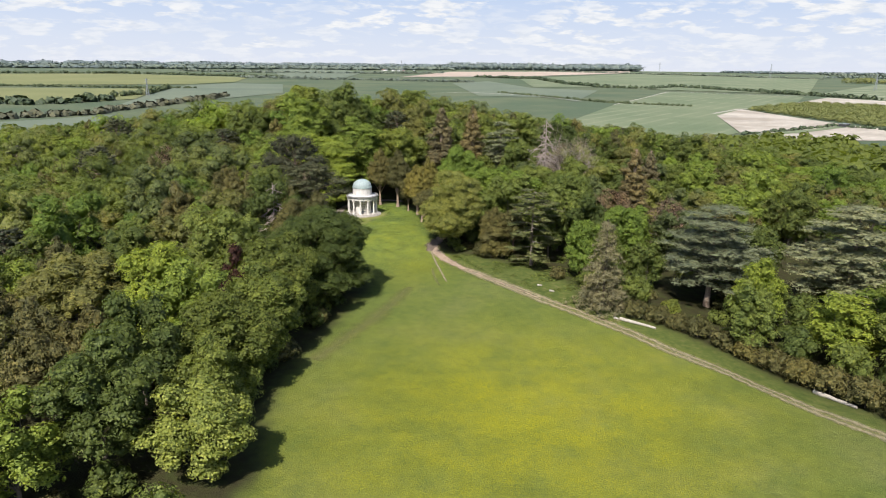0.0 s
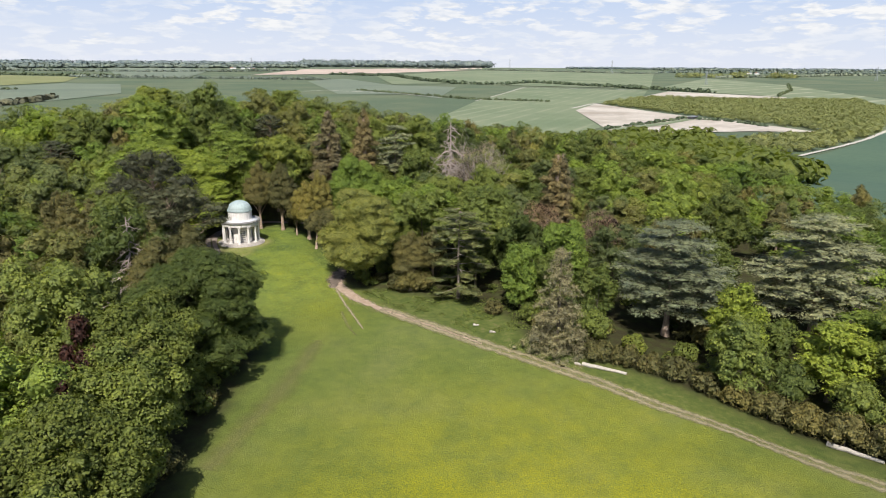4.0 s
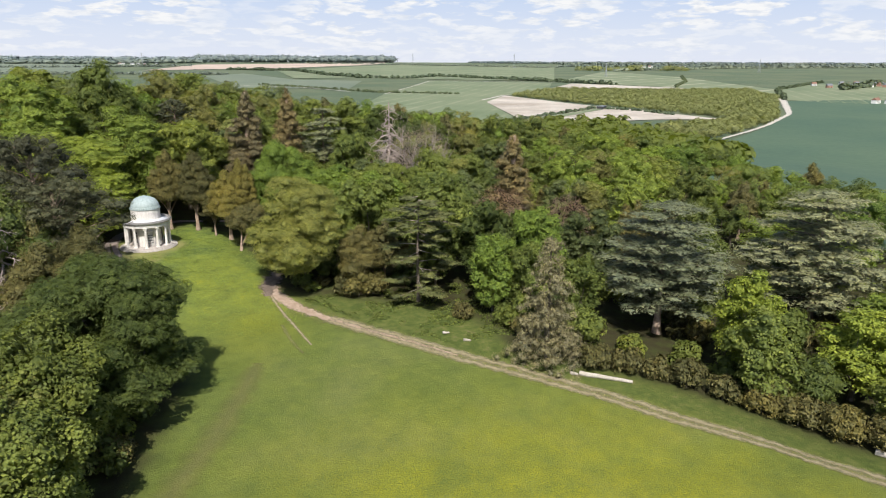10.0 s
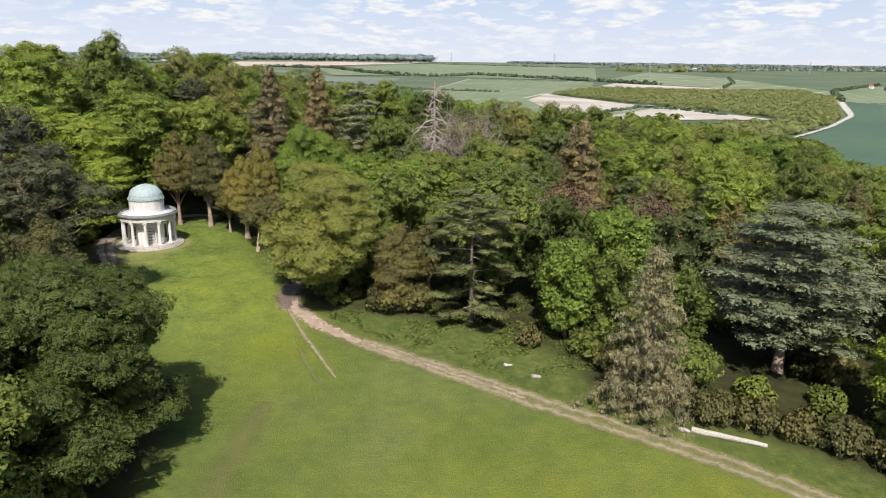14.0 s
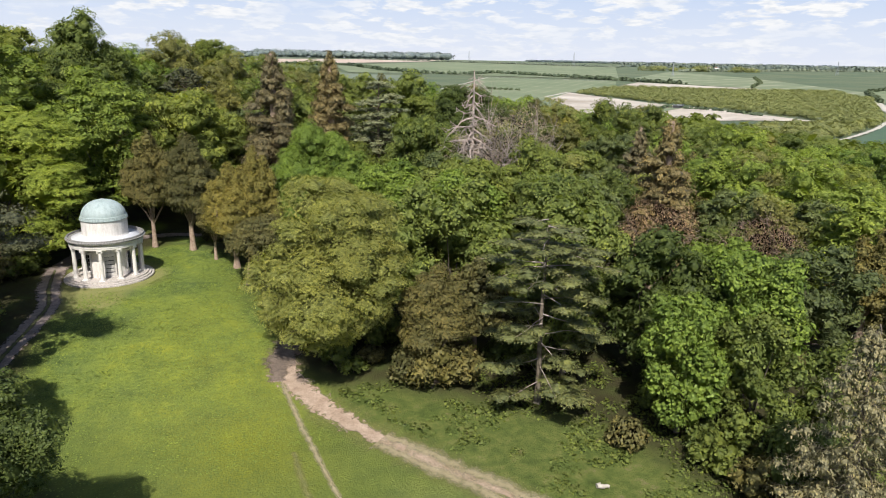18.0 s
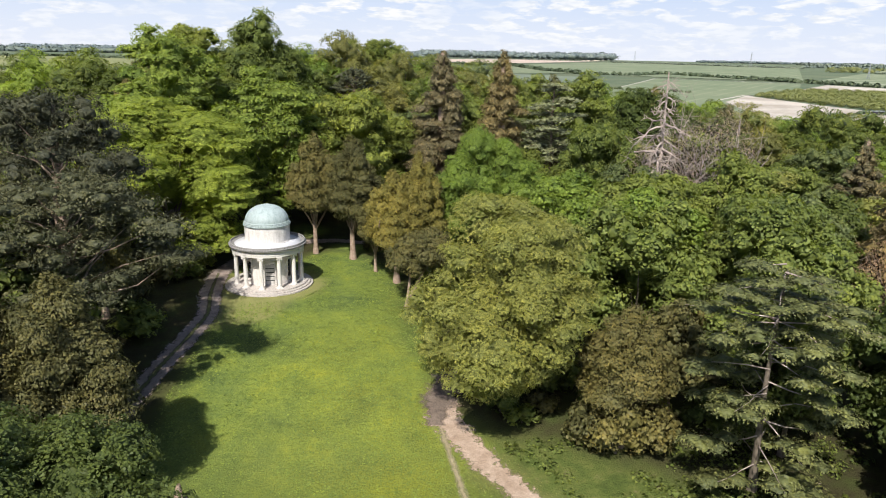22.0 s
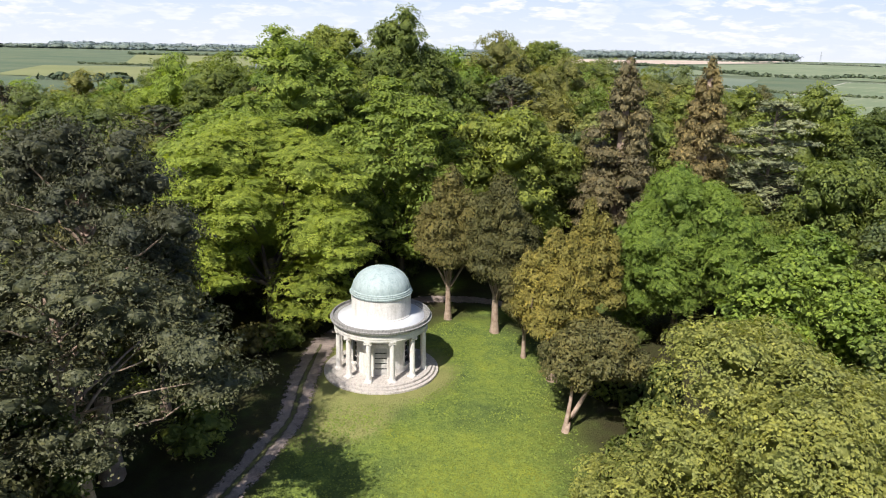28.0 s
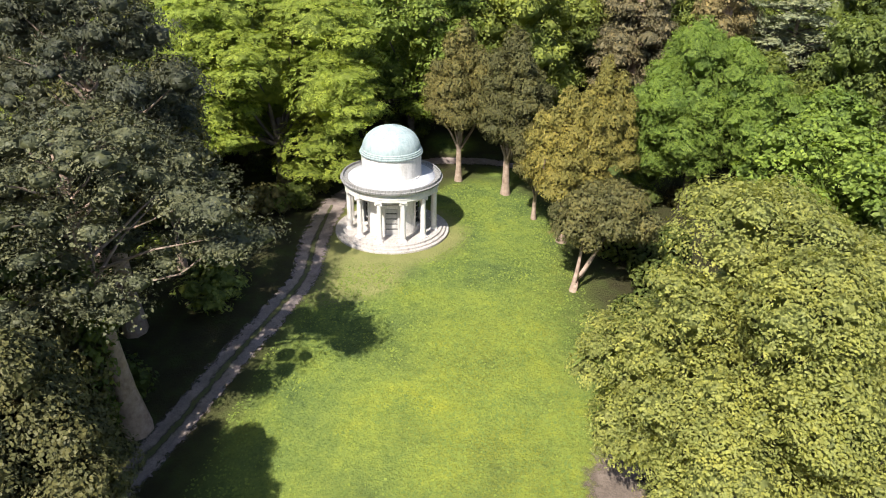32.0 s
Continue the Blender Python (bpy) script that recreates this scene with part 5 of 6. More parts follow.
# ---- shrubs ----
def shrub(x, y, h, w, mat, seed, label, n=1000):
    rng = np.random.default_rng(seed)
    root = new("shrub")
    lobes = shell(rng, 11, (0, 0, h * 0.42), w * 0.3, h * 0.3, w * 0.2, 1.0, -0.7)
    part_of("foliage", crown_mesh("foliage", rng, lobes, n, 0.55 if n > 700 else 0.62, mat, core=0.72, up=0.3, coarse=n < 700), None, root)
    part_of("stem", trunk_mesh("stem", rng, h * 0.5, 0.1, BARK, 0.1, 5), None, root)
    root.location = (x, y, gz(x, y) - 0.1)
    return tagged(root, label, "shrub", "shrubs along the track")


# the last three are made up: they stand in for the yew's lowest boughs
for i, (x, y, h, w) in enumerate([(42.5, 144, 4.5, 6), (46.5, 141.5, 4.2, 5), (50, 138.8, 4.0, 4.6), (53.5, 136, 5.5, 5.5), (57, 132, 4.5, 5), (60.5, 128, 5, 6), (63.5, 124, 5.2, 6),
                                  (66.5, 119.5, 5.5, 6.5), (69.5, 114, 6.0, 7), (72.5, 108.5, 6.5, 7.5), (75.5, 102, 6.5, 7.5), (78.5, 95, 7, 8), (82, 87, 7, 8), (29, 166.7, 3.0, 3.6), (13.2, 180.8, 5.5, 7.5), (16.2, 181.5, 5.0, 6.5), (11.2, 182.0, 4.5, 5.5)]):
    shrub(x, y, h, w, LEAF["yew"], 40 + i, "brownish-green clipped-looking evergreen shrub by the track")
for i, (x, y, h, w) in enumerate([(40, 156, 9, 8), (44, 151, 8, 7), (70, 128, 10, 8), (75, 118, 11, 9), (80, 110, 11, 9), (84, 100, 12, 10), (88, 120, 12, 11), (86, 133, 12, 11), (-33, 118, 8, 8), (-33, 106, 8, 8), (9, 196, 8, 8), (51, 147, 3.0, 4.5), (56.5, 142, 2.4, 4), (61.5, 146, 3.0, 4.5), (66, 140, 3.4, 5), (-1.8, 203.2, 2.0, 3.2), (0.8, 214, 3.2, 4.5), (-2.0, 217.5, 2.6, 4), (3.0, 219, 4.0, 5), (-3.6, 222.5, 2.2, 3.6), (-0.5, 206.5, 3.0, 4.5), (1.5, 201, 3.6, 5), (1.8, 211.5, 4.0, 5), (4.5, 206, 5.0, 6)]):
    shrub(x, y, h, w, LEAF["broad"] if i % 2 else LEAF["dark"], 70 + i, "leafy green bush at the edge of the wood", 1300)


def understory():
    """Low bushes that close the foot of the wood, copies of five shrubs."""
    rng = random.Random(17)
    first = [shrub(-60, 140 + 9 * i, 5.0, 6.5, LEAF[k], 200 + i, "leafy green bush under the trees", 380) for i, k in enumerate(("broad", "dark", "yew", "yew", "dark"))]
    made = 0
    for _ in range(6000):
        x, y = rng.uniform(-75, 95), rng.uniform(70, 260)
        if made > 200:
            break
        if x < -0.64 * y - 5 or x > 1.28 * (y - 53) or not inside(x, y, WOOD) or inside(x, y, MEADOW):
            continue
        if any(math.hypot(x - a, y - b) < r for a, b, r in OPEN) or off_line(x, y, DRIVE_LINE) < 3.2 or (-33.5 < x < -20 and 168 < y < 208) or (0 < x < 34 and y < 184) or math.hypot(x - 57, y - 147) < 10:
            continue
        edge = any(inside(x + 9 * math.cos(a), y + 9 * math.sin(a), MEADOW) for a in (0, 0.8, 1.57, 2.4, 3.14, 3.9, 4.71, 5.5))
        if rng.random() > (1.0 if edge else 0.25):
            continue
        if x < -10 and any(inside(x + 4 * math.cos(a), y + 4 * math.sin(a), MEADOW) for a in (0, 1.57, 3.14, 4.71)):
            continue
        s = rng.uniform(0.5, 1.15)
        copy_thing(rng.choice(first), pose(x, y, gz(x, y) - 0.1, 0, 0, rng.uniform(0, 360)) @ Matrix.Diagonal((s, s, s * rng.uniform(0.7, 1.2), 1)))
        made += 1


understory()


# ---- the temple ----
def build_temple():
    CX, CY, BASE = -25.0, 217.4, gz(-25.0, 217.4)
    t = new("temple")
    t.location = (CX, CY, BASE)
    t.rotation_euler = (0, 0, radians(-90 + 13.5))     # local +x points out through the door
    tagged(t, "round white stone temple with columns and a pale green copper dome", "temple")
    for i, (r, z0, z1) in enumerate(((5.88, -0.5, 0.18), (5.55, -0.4, 0.36), (5.2, -0.3, 0.56))):
        bm = lathe(bmesh.new(), [(0.0, z0), (r, z0), (r, z1 - 0.03), (r - 0.03, z1), (0.0, z1)], 96)
        part("step", bm, STONE_FLOOR, t)
    F0, COL = 0.56, 4.35                   # floor level and column height
    ring = 4.42
    for k in range(12):
        a = radians(15 + 30 * k)
        e = new("column")
        e.parent = t
        e.matrix_basis = Matrix.Translation((ring * math.cos(a), ring * math.sin(a), F0)) @ Euler((0, 0, a)).to_matrix().to_4x4()
        if k == 0:
            first = e
            bm = bmesh.new()
            box(bm, -0.38, -0.38, 0, 0.38, 0.38, 0.12, 0.01)
            lathe(bm, [(0.36, 0.12), (0.37, 0.17), (0.35, 0.22), (0.30, 0.25), (0.32, 0.30), (0.29, 0.34), (0.0, 0.34)], 24)
            part("base", bm, STONE, e)
            bm = bmesh.new()
            prof = [(0.275 * (1 - 0.16 * u ** 1.8), 0.34 + 3.62 * u) for u in np.linspace(0, 1, 9)]
            lathe(bm, prof, 28)
            part("shaft", bm, STONE, e, smooth=True)
            bm = lathe(bmesh.new(), [(0.24, 3.96), (0.30, 4.03), (0.30, 4.09), (0.0, 4.09)], 24)
            for sx in (-0.2, 0.2):
                for sy in (-0.27, 0.27):
                    bmesh.ops.create_cone(bm, cap_ends=True, segments=14, radius1=0.13, radius2=0.13, depth=0.14,
                                          matrix=Matrix.Translation((sx, sy, 4.07)) @ Euler((0, radians(90), 0)).to_matrix().to_4x4())
            box(bm, -0.33, -0.33, 4.17, 0.33, 0.33, COL, 0.015)
            part("capital", bm, STONE, e)
        else:
            for c in first.children:
                o = c.copy()
                scene.collection.objects.link(o)
                o.parent = e
    Z = F0 + COL
    bm = lathe(bmesh.new(), [(4.12, Z), (4.74, Z), (4.74, Z + 0.22), (4.78, Z + 0.24), (4.78, Z + 0.44), (4.12, Z + 0.44), (4.12, Z)], 96)
    part("architrave", bm, STONE, t)
    bm = lathe(bmesh.new(), [(4.2, Z + 0.44), (4.72, Z + 0.44), (4.72, Z + 0.74), (4.2, Z + 0.74), (4.2, Z + 0.44)], 96)
    part("frieze", bm, STONE, t)
    bm = lathe(bmesh.new(), [(4.2, Z + 0.74), (4.82, Z + 0.74), (4.84, Z + 0.82), (5.08, Z + 0.86), (5.1, Z + 0.98), (5.14, Z + 1.04), (5.0, Z + 1.08), (4.4, Z + 1.06), (4.36, Z + 1.0), (4.2, Z + 1.0), (4.2, Z + 0.74)], 96)
    part("cornice", bm, STONE_CORNICE, t, "grey weather-stained cornice")
    bm = lathe(bmesh.new(), [(4.84, Z + 1.04), (5.0, Z + 1.04), (4.98, Z + 1.3), (4.96, Z + 1.33), (4.84, Z + 1.33), (4.84, Z + 1.04)], 96)
    part("parapet", bm, STONE_CORNICE, t, "low stained stone upstand round the roof")
    tooth = box(bmesh.new(), -0.09, -0.055, -0.06, 0.09, 0.055, 0.06, 0.008)
    tm = bpy.data.meshes.new("dentil")
    tooth.to_mesh(tm)
    tooth.free()
    tm.materials.append(STONE)
    for k in range(120):
        a = 2 * math.pi * k / 120
        o = part_of("dentil", tm, None, t)
        o.matrix_basis = Matrix.Translation((4.87 * math.cos(a), 4.87 * math.sin(a), Z + 0.79)) @ Euler((0, 0, a)).to_matrix().to_4x4()
    bm = lathe(bmesh.new(), [(2.9, Z + 1.3), (3.2, Z + 1.27), (4.37, Z + 1.05), (4.37, Z + 0.9), (2.9, Z + 0.9)], 96)
    part("aisle_roof", bm, LEAD, t, "pale lead ring roof", True)
    bm = lathe(bmesh.new(), [(2.6, Z - 0.02), (4.3, Z - 0.02), (4.3, Z + 0.1), (2.6, Z + 0.1)], 64)
    part("soffit", bm, STONE, t)
    # the inner room, with a door and windows cut as deep recesses
    R = 3.0
    openings = [(0, 0.62, 0.0, 3.0), (60, 0.5, 0.7, 3.2), (-60, 0.5, 0.7, 3.2), (120, 0.5, 0.7, 3.2), (-120, 0.5, 0.7, 3.2)]
    cuts = sorted((radians(a) % (2 * math.pi), math.asin(hw / R), z0, z1) for a, hw, z0, z1 in openings)
    bm = bmesh.new()
    for i, (a, half, z0, z1) in enumerate(cuts):
        nxt = cuts[(i + 1) % len(cuts)]
        lo, hi = a + half, nxt[0] - nxt[1] + (2 * math.pi if i == len(cuts) - 1 else 0)
        seg = max(6, int((hi - lo) * 12))
        lathe(bm, [(R, F0), (R, Z + 0.05), (R - 0.35, Z + 0.05), (R - 0.35, F0), (R, F0)], seg, lo, hi - lo)
        lathe(bm, [(R, F0 + z1), (R, Z + 0.05), (R - 0.35, Z + 0.05), (R - 0.35, F0 + z1), (R, F0 + z1)], 6, a - half, 2 * half)
        if z0:
            lathe(bm, [(R, F0), (R, F0 + z0), (R - 0.35, F0 + z0), (R - 0.35, F0), (R, F0)], 6, a - half, 2 * half)
    part("cella_wall", bm, STONE, t)
    for i, (a, hw, z0, z1) in enumerate(openings):
        e = new("door" if i == 0 else "window")
        e.parent = t
        e.matrix_basis = Matrix.Translation((0, 0, F0)) @ Euler((0, 0, radians(a))).to_matrix().to_4x4()
        bm = bmesh.new()
        x0, x1 = R - 0.06, R + 0.08
        box(bm, x0, -hw - 0.18, z0, x1, -hw, z1 + 0.2, 0.015)
        box(bm, x0, hw, z0, x1, hw + 0.18, z1 + 0.2, 0.015)
        box(bm, x0, -hw, z1, x1, hw, z1 + 0.2, 0.015)
        box(bm, x0, -hw - 0.26, z1 + 0.28, x1 + 0.14, hw + 0.26, z1 + 0.4, 0.02)
        part("frame", bm, STONE, e)
        if i == 0:
            part("leaf", box(bmesh.new(), R - 0.32, -hw, 0, R - 0.26, hw, z1), DOOR_PAINT, e, "grey-white painted door leaf")
            for r in range(5):
                z = 0.2 + r * 0.56
                part("panel", box(bmesh.new(), R - 0.26, -hw + 0.12, z, R - 0.215, hw - 0.12, z + 0.4, 0.02), DOOR_PAINT, e)
                part("rail", box(bmesh.new(), R - 0.255, -hw + 0.04, z + 0.43, R - 0.23, hw - 0.04, z + 0.52, 0.01), DARK_GLASS, e, "dark gap between door panels")
        else:
            part("pane", box(bmesh.new(), R - 0.3, -hw, z0, R - 0.27, hw, z1), DARK_GLASS, e, "dark window glass")
            for q in range(1, 4):
                z = z0 + (z1 - z0) * q / 4
                part("bar", box(bmesh.new(), R - 0.27, -hw, z - 0.025, R - 0.23, hw, z + 0.025), STONE, e)
            part("bar", box(bmesh.new(), R - 0.268, -0.025, z0, R - 0.228, 0.025, z1), STONE, e)
            part("sill", box(bmesh.new(), R - 0.1, -hw - 0.2, z0 - 0.14, R + 0.16, hw + 0.2, z0, 0.015), STONE, e)
    # the drum and the dome
    D0, D1 = Z + 1.2, Z + 3.5
    bm = lathe(bmesh.new(), [(2.96, D0 - 0.4), (3.04, D0), (3.04, D0 + 0.2), (2.97, D0 + 0.24), (2.97, D1), (0.0, D1)], 80)
    part("drum", bm, STONE, t)
    bm = lathe(bmesh.new(), [(2.9, D1), (3.1, D1), (3.14, D1 + 0.14), (3.06, D1 + 0.17), (3.06, D1 + 0.32), (2.98, D1 + 0.35), (2.98, D1 + 0.48), (2.86, D1 + 0.54), (2.6, D1 + 0.54)], 80)
    part("dome_ring", bm, COPPER_DARK, t, "dark stepped copper ring")
    rise, rr = 2.15, 2.86
    prof = [(rr * math.cos(u), D1 + 0.5 + rise * math.sin(u)) for u in np.linspace(0, math.pi / 2, 18)]
    part("dome", lathe(bmesh.new(), prof, 80), COPPER, t, "pale verdigris copper dome", True)
    for k in range(24):
        a = 2 * math.pi * k / 24
        us = np.linspace(0.02, math.pi / 2 - 0.1, 12)
        v, f = tube([((rr + 0.01) * math.cos(u) * math.cos(a), (rr + 0.01) * math.cos(u) * math.sin(a), D1 + 0.5 + (rise + 0.01) * math.sin(u)) for u in us], [0.018] * 12, 5)
        part_of("seam", mesh_of("seam", v, f, COPPER), None, t)
    part("finial", lathe(bmesh.new(), [(0.0, D1 + 0.5 + rise + 0.12), (0.25, D1 + 0.5 + rise + 0.08), (0.42, D1 + 0.5 + rise - 0.03), (0.42, D1 + 0.5 + rise - 0.1)], 24), COPPER_DARK, t)


build_temple()


# ---- logs, stump, stones ----
def log(a, b, r, label, seed, mat=LOG):
    rng = np.random.default_rng(seed)
    a, b = np.array(a, float), np.array(b, float)
    pts = []
    for u in np.linspace(0, 1, 7):
        p = a + (b - a) * u + rng.normal(size=2) * 0.08
        pts.append((p[0], p[1], gz(*p) + r * 0.8))
    v, f = tube(pts, r * (1 - 0.35 * np.linspace(0, 1, 7)) * (1 + 0.06 * rng.normal(size=7)), 9)
    f += [tuple(range(8, -1, -1)), tuple(range(54, 63))]
    return tagged(new("log", mesh_of("log", v, f, mat)), label, "log")


log((38.9, 142.6), (45.3, 137.9), 0.38, "long bleached felled log lying beside the track", 1)
log((67.1, 114.8), (70.9, 108.1), 0.4, "long bleached felled log lying beside the track", 2)
log((37.6, 143.3), (38.5, 142.4), 0.3, "short bleached cut log beside the track", 3)
log((23.4, 161.6), (24.4, 161.2), 0.24, "short pale cut log in the grass", 4)
log((25.9, 158.1), (26.9, 157.5), 0.26, "short pale cut log in the grass", 5)
stump = new("tree_stump", trunk_mesh("tree_stump", np.random.default_rng(9), 1.6, 0.55, BARK_PINK, 0.05, 10))
stump.location = (-24.2, 174.8, gz(-24.2, 174.8))
tagged(stump, "short reddish-brown broken tree stump in the grass", "stump")


# ---- rough grass ----
def grass_tufts():
    rng = np.random.default_rng(21)
    n = 330000
    x, y = rng.uniform(-30, 40, n), rng.uniform(95, 232, n)
    ok = inside(x, y, MEADOW) & (np.hypot(x + 25, y - 217) > 7.2)
    upper = step01(165, 195, y - 0.2 * x)
    ok &= upper > 0.15
    x, y, upper, ok = x[ok], y[ok], upper[ok], ok[ok]
    n = len(x)
    clump = np.array([noise.noise((a * 0.25, b * 0.25, 7.0)) for a, b in zip(x, y)])
    line = np.array(TRACK[:7])[::-1]
    ok &= ~((y < 191) & (x > np.interp(y, line[:, 1], line[:, 0]) + 2))
    ok &= rng.random(n) < 0.6 * (0.25 + 0.75 * upper) * np.clip(0.65 + clump, 0.1, 1)
    tr = np.array(TRACK)
    for (ax, ay), (bx, by) in zip(tr, tr[1:]):
        u = np.clip(((x - ax) * (bx - ax) + (y - ay) * (by - ay)) / ((bx - ax) ** 2 + (by - ay) ** 2), 0, 1)
        ok &= np.hypot(x - ax - u * (bx - ax), y - ay - u * (by - ay)) > 2.0
    for (ax, ay), (bx, by) in zip(DRIVE_LINE, DRIVE_LINE[1:]):
        u = np.clip(((x - ax) * (bx - ax) + (y - ay) * (by - ay)) / ((bx - ax) ** 2 + (by - ay) ** 2), 0, 1)
        ok &= np.hypot(x - ax - u * (bx - ax), y - ay - u * (by - ay)) > 1.7
    x, y, upper = x[ok], y[ok], upper[ok]
    n = len(x)
    z = ground_z(x, y) + np.array([0.22 * noise.noise((a * 0.12, b * 0.12, 3.0)) for a, b in zip(x, y)])
    p = np.stack([x, y, z], 1)
    a = rng.uniform(0, 6.28, n)
    s = rng.uniform(0.05, 0.12, n)[:, None]
    h = (rng.uniform(0.03, 0.09, n) * (0.5 + 0.8 * upper))[:, None]
    t = np.stack([np.cos(a), np.sin(a), 0 * a], 1)
    lean = np.stack([-np.sin(a), np.cos(a), 0 * a], 1) * rng.uniform(0.9, 1.6, (n, 1)) * s
    upv = np.array([0, 0, 1.0])
    v = np.stack([p - t * s, p + t * s, p + t * s * 0.7 + lean + upv * h, p - t * s * 0.7 + lean + upv * h * 0.8], 1).reshape(-1, 3)
    me = mesh_of("meadow_grass", v, np.arange(4 * n).reshape(n, 4), leaf_material("grass_blades", (0.175, 0.225, 0.05), warm=(1.12, 1.06, 0.9), through=0.15, spread=0.1, ruffle=0.15))
    me.normals_split_custom_set([(0.0, -0.25, 0.97)] * len(me.loops))
    tagged(new("meadow_grass", me), "tufts of long rough meadow grass", "grass", kind="stuff")


grass_tufts()


def rough_growth():
    """Low nettles, brambles and rank grass between the track and the wood."""
    rng = np.random.default_rng(31)
    x, y = rng.uniform(3, 36, 1500), rng.uniform(158, 183, 1500)
    line = np.array(TRACK[:8])[::-1]
    edge = np.interp(y, line[:, 1], line[:, 0])
    clump = np.array([noise.noise((a * 0.22, b_ * 0.22, 2.0)) for a, b_ in zip(x, y)])
    ok = (x > edge + 3.5) & (clump > -0.05) & (rng.random(1500) < 0.35 + 0.05 * (x - edge))
    x, y = x[ok], y[ok]
    r, up = rng.uniform(0.3, 0.8, len(x)), rng.uniform(0.06, 0.2, len(x))
    lobes = np.stack([x, y, ground_z(x, y) + 0.1, r, r, up], 1)
    for name, mat, pick, label in (("nettles", LEAF["dark"], slice(0, None, 2), "dark green rank nettles beside the track"), ("rough_growth", LEAF["broad"], slice(1, None, 2), "rough knee-high green growth beside the track")):
        me = crown_mesh(name, rng, lobes[pick].tolist(), 22 * len(lobes[pick]), 0.26, mat, core=0, coarse=True, up=0.8)
        tagged(new(name, me), label, "undergrowth", kind="stuff")


rough_growth()


# ---- far hedges, woods, pylons, houses ----
def clump_row(name, line, width, height, mat, label, step=5.0, size=3.0, per=26, seed=1, category="hedge", vary=(0.6, 1.35)):
    rng = np.random.default_rng(seed)
    p = np.array(line, float)
    d = np.concatenate([[0], np.cumsum(np.linalg.norm(np.diff(p, axis=0), axis=1))])
    s = np.arange(0, d[-1], step)
    x = np.interp(s, d, p[:, 0]) + rng.normal(size=len(s)) * width * 0.25
    y = np.interp(s, d, p[:, 1]) + rng.normal(size=len(s)) * width * 0.25
    k = rng.uniform(*vary, len(s))
    lobes = np.stack([x, y, ground_z(x, y) + height * 0.42 * k, width * 0.5 * k, width * 0.5 * k, height * 0.5 * k], 1)
    me = crown_mesh(name, rng, lobes.tolist(), int(per * len(s)), size, mat, core=0.8, coarse=True)
    return tagged(new(name, me), label, category, kind="stuff")


def clump_area(name, poly, height, spacing, mat, label, size=4.0, per=24, seed=1, category="wood"):
    rng = np.random.default_rng(seed)
    q = np.array(poly, float)
    lo, hi = q.min(0), q.max(0)
    gx, gy = np.meshgrid(np.arange(lo[0], hi[0], spacing), np.arange(lo[1], hi[1], spacing))
    x = gx.ravel() + rng.uniform(-0.4, 0.4, gx.size) * spacing
    y = gy.ravel() + rng.uniform(-0.4, 0.4, gx.size) * spacing
    ok = inside(x, y, poly)
    x, y = x[ok], y[ok]
    k = rng.uniform(0.65, 1.25, len(x))
    lobes = np.stack([x, y, ground_z(x, y) + height * 0.5 * k, spacing * 0.62 * k, spacing * 0.62 * k, height * 0.5 * k], 1)
    me = crown_mesh(name, rng, lobes.tolist(), int(per * len(x)), size, mat, core=0.85, coarse=True)
    return tagged(new(name, me), label, category, kind="stuff")


HEDGE = leaf_material("leaf_hedge_far", (0.105, 0.135, 0.085), through=0.1, grain=0.5, ruffle=0.25)
SCRUB = leaf_material("leaf_scrub_far", (0.24, 0.255, 0.105), through=0.2, grain=1.1, gaps=0.7, ruffle=0.25)
# aerial haze is painted into these two: blue-grey instead of leaf green
HAZED_WOOD = leaf_material("leaf_distant_wood", (0.175, 0.215, 0.235), through=0.0, grain=0.12, ruffle=0.25)
HAZED_GREEN = leaf_material("leaf_far_wood_band", (0.17, 0.205, 0.19), through=0.0, grain=0.15, ruffle=0.25)
GREY = leaf_material("leaf_grey_scrub", (0.11, 0.115, 0.09), through=0.0, grain=0.6, ruffle=0.25)
clump_area("plantation", [(486, 1133), (644, 1277), (761, 1187), (967, 1124), (852, 941), (640, 720), (575, 655), (540, 690), (530, 800), (512, 900)], 6.5, 10.0, SCRUB, "olive-green young plantation between the fields", 2.2, 44, 1, "plantation")
clump_area("plantation", [(378, 530), (466, 580), (560, 645), (490, 640), (371, 600)], 7.0, 11.0, SCRUB, "olive-green scrub at the corner of the field", 4.0, 26, 12, "plantation")
clump_row("far_wood", [(1700, 4250), (2800, 3600), (3900, 2400)], 70, 13, HAZED_WOOD, "low wooded ridge on the horizon, bluish with painted haze", 26, 7, 32, 13, "wood", (0.85, 1.12))
clump_row("hedge", [(1150, 1080), (1290, 1150), (1420, 1230)], 14, 10, HEDGE, "dark trees round the far village", 14, 5, 24, 14)
clump_area("far_wood", [(100, 480), (260, 640), (360, 640), (330, 480), (240, 330), (165, 300)], 12.0, 11.0, CORE["broad"], "green wood running down into the valley", 3.0, 26, 2)
clump_area("far_wood", [(-330, 330), (-330, 150), (-420, 250), (-400, 560), (-300, 700), (-120, 560), (-60, 445), (-200, 405)], 14.0, 13.0, CORE["broad"], "green wood on the far side of the hill", 3.0, 24, 3)
clump_area("far_wood", [(-60, 445), (-120, 560), (60, 620), (140, 520), (120, 405), (40, 442)], 13.0, 12.0, CORE["broad"], "green wood on the far side of the hill", 3.0, 24, 4)
clump_row("far_wood", [(-2600, 3500), (-2265, 3696), (-1686, 4255), (-623, 4657), (63, 4680)], 90, 34, HAZED_WOOD, "wooded ridge on the horizon, bluish with painted haze", 22, 8, 48, 5, "wood", (0.85, 1.12))
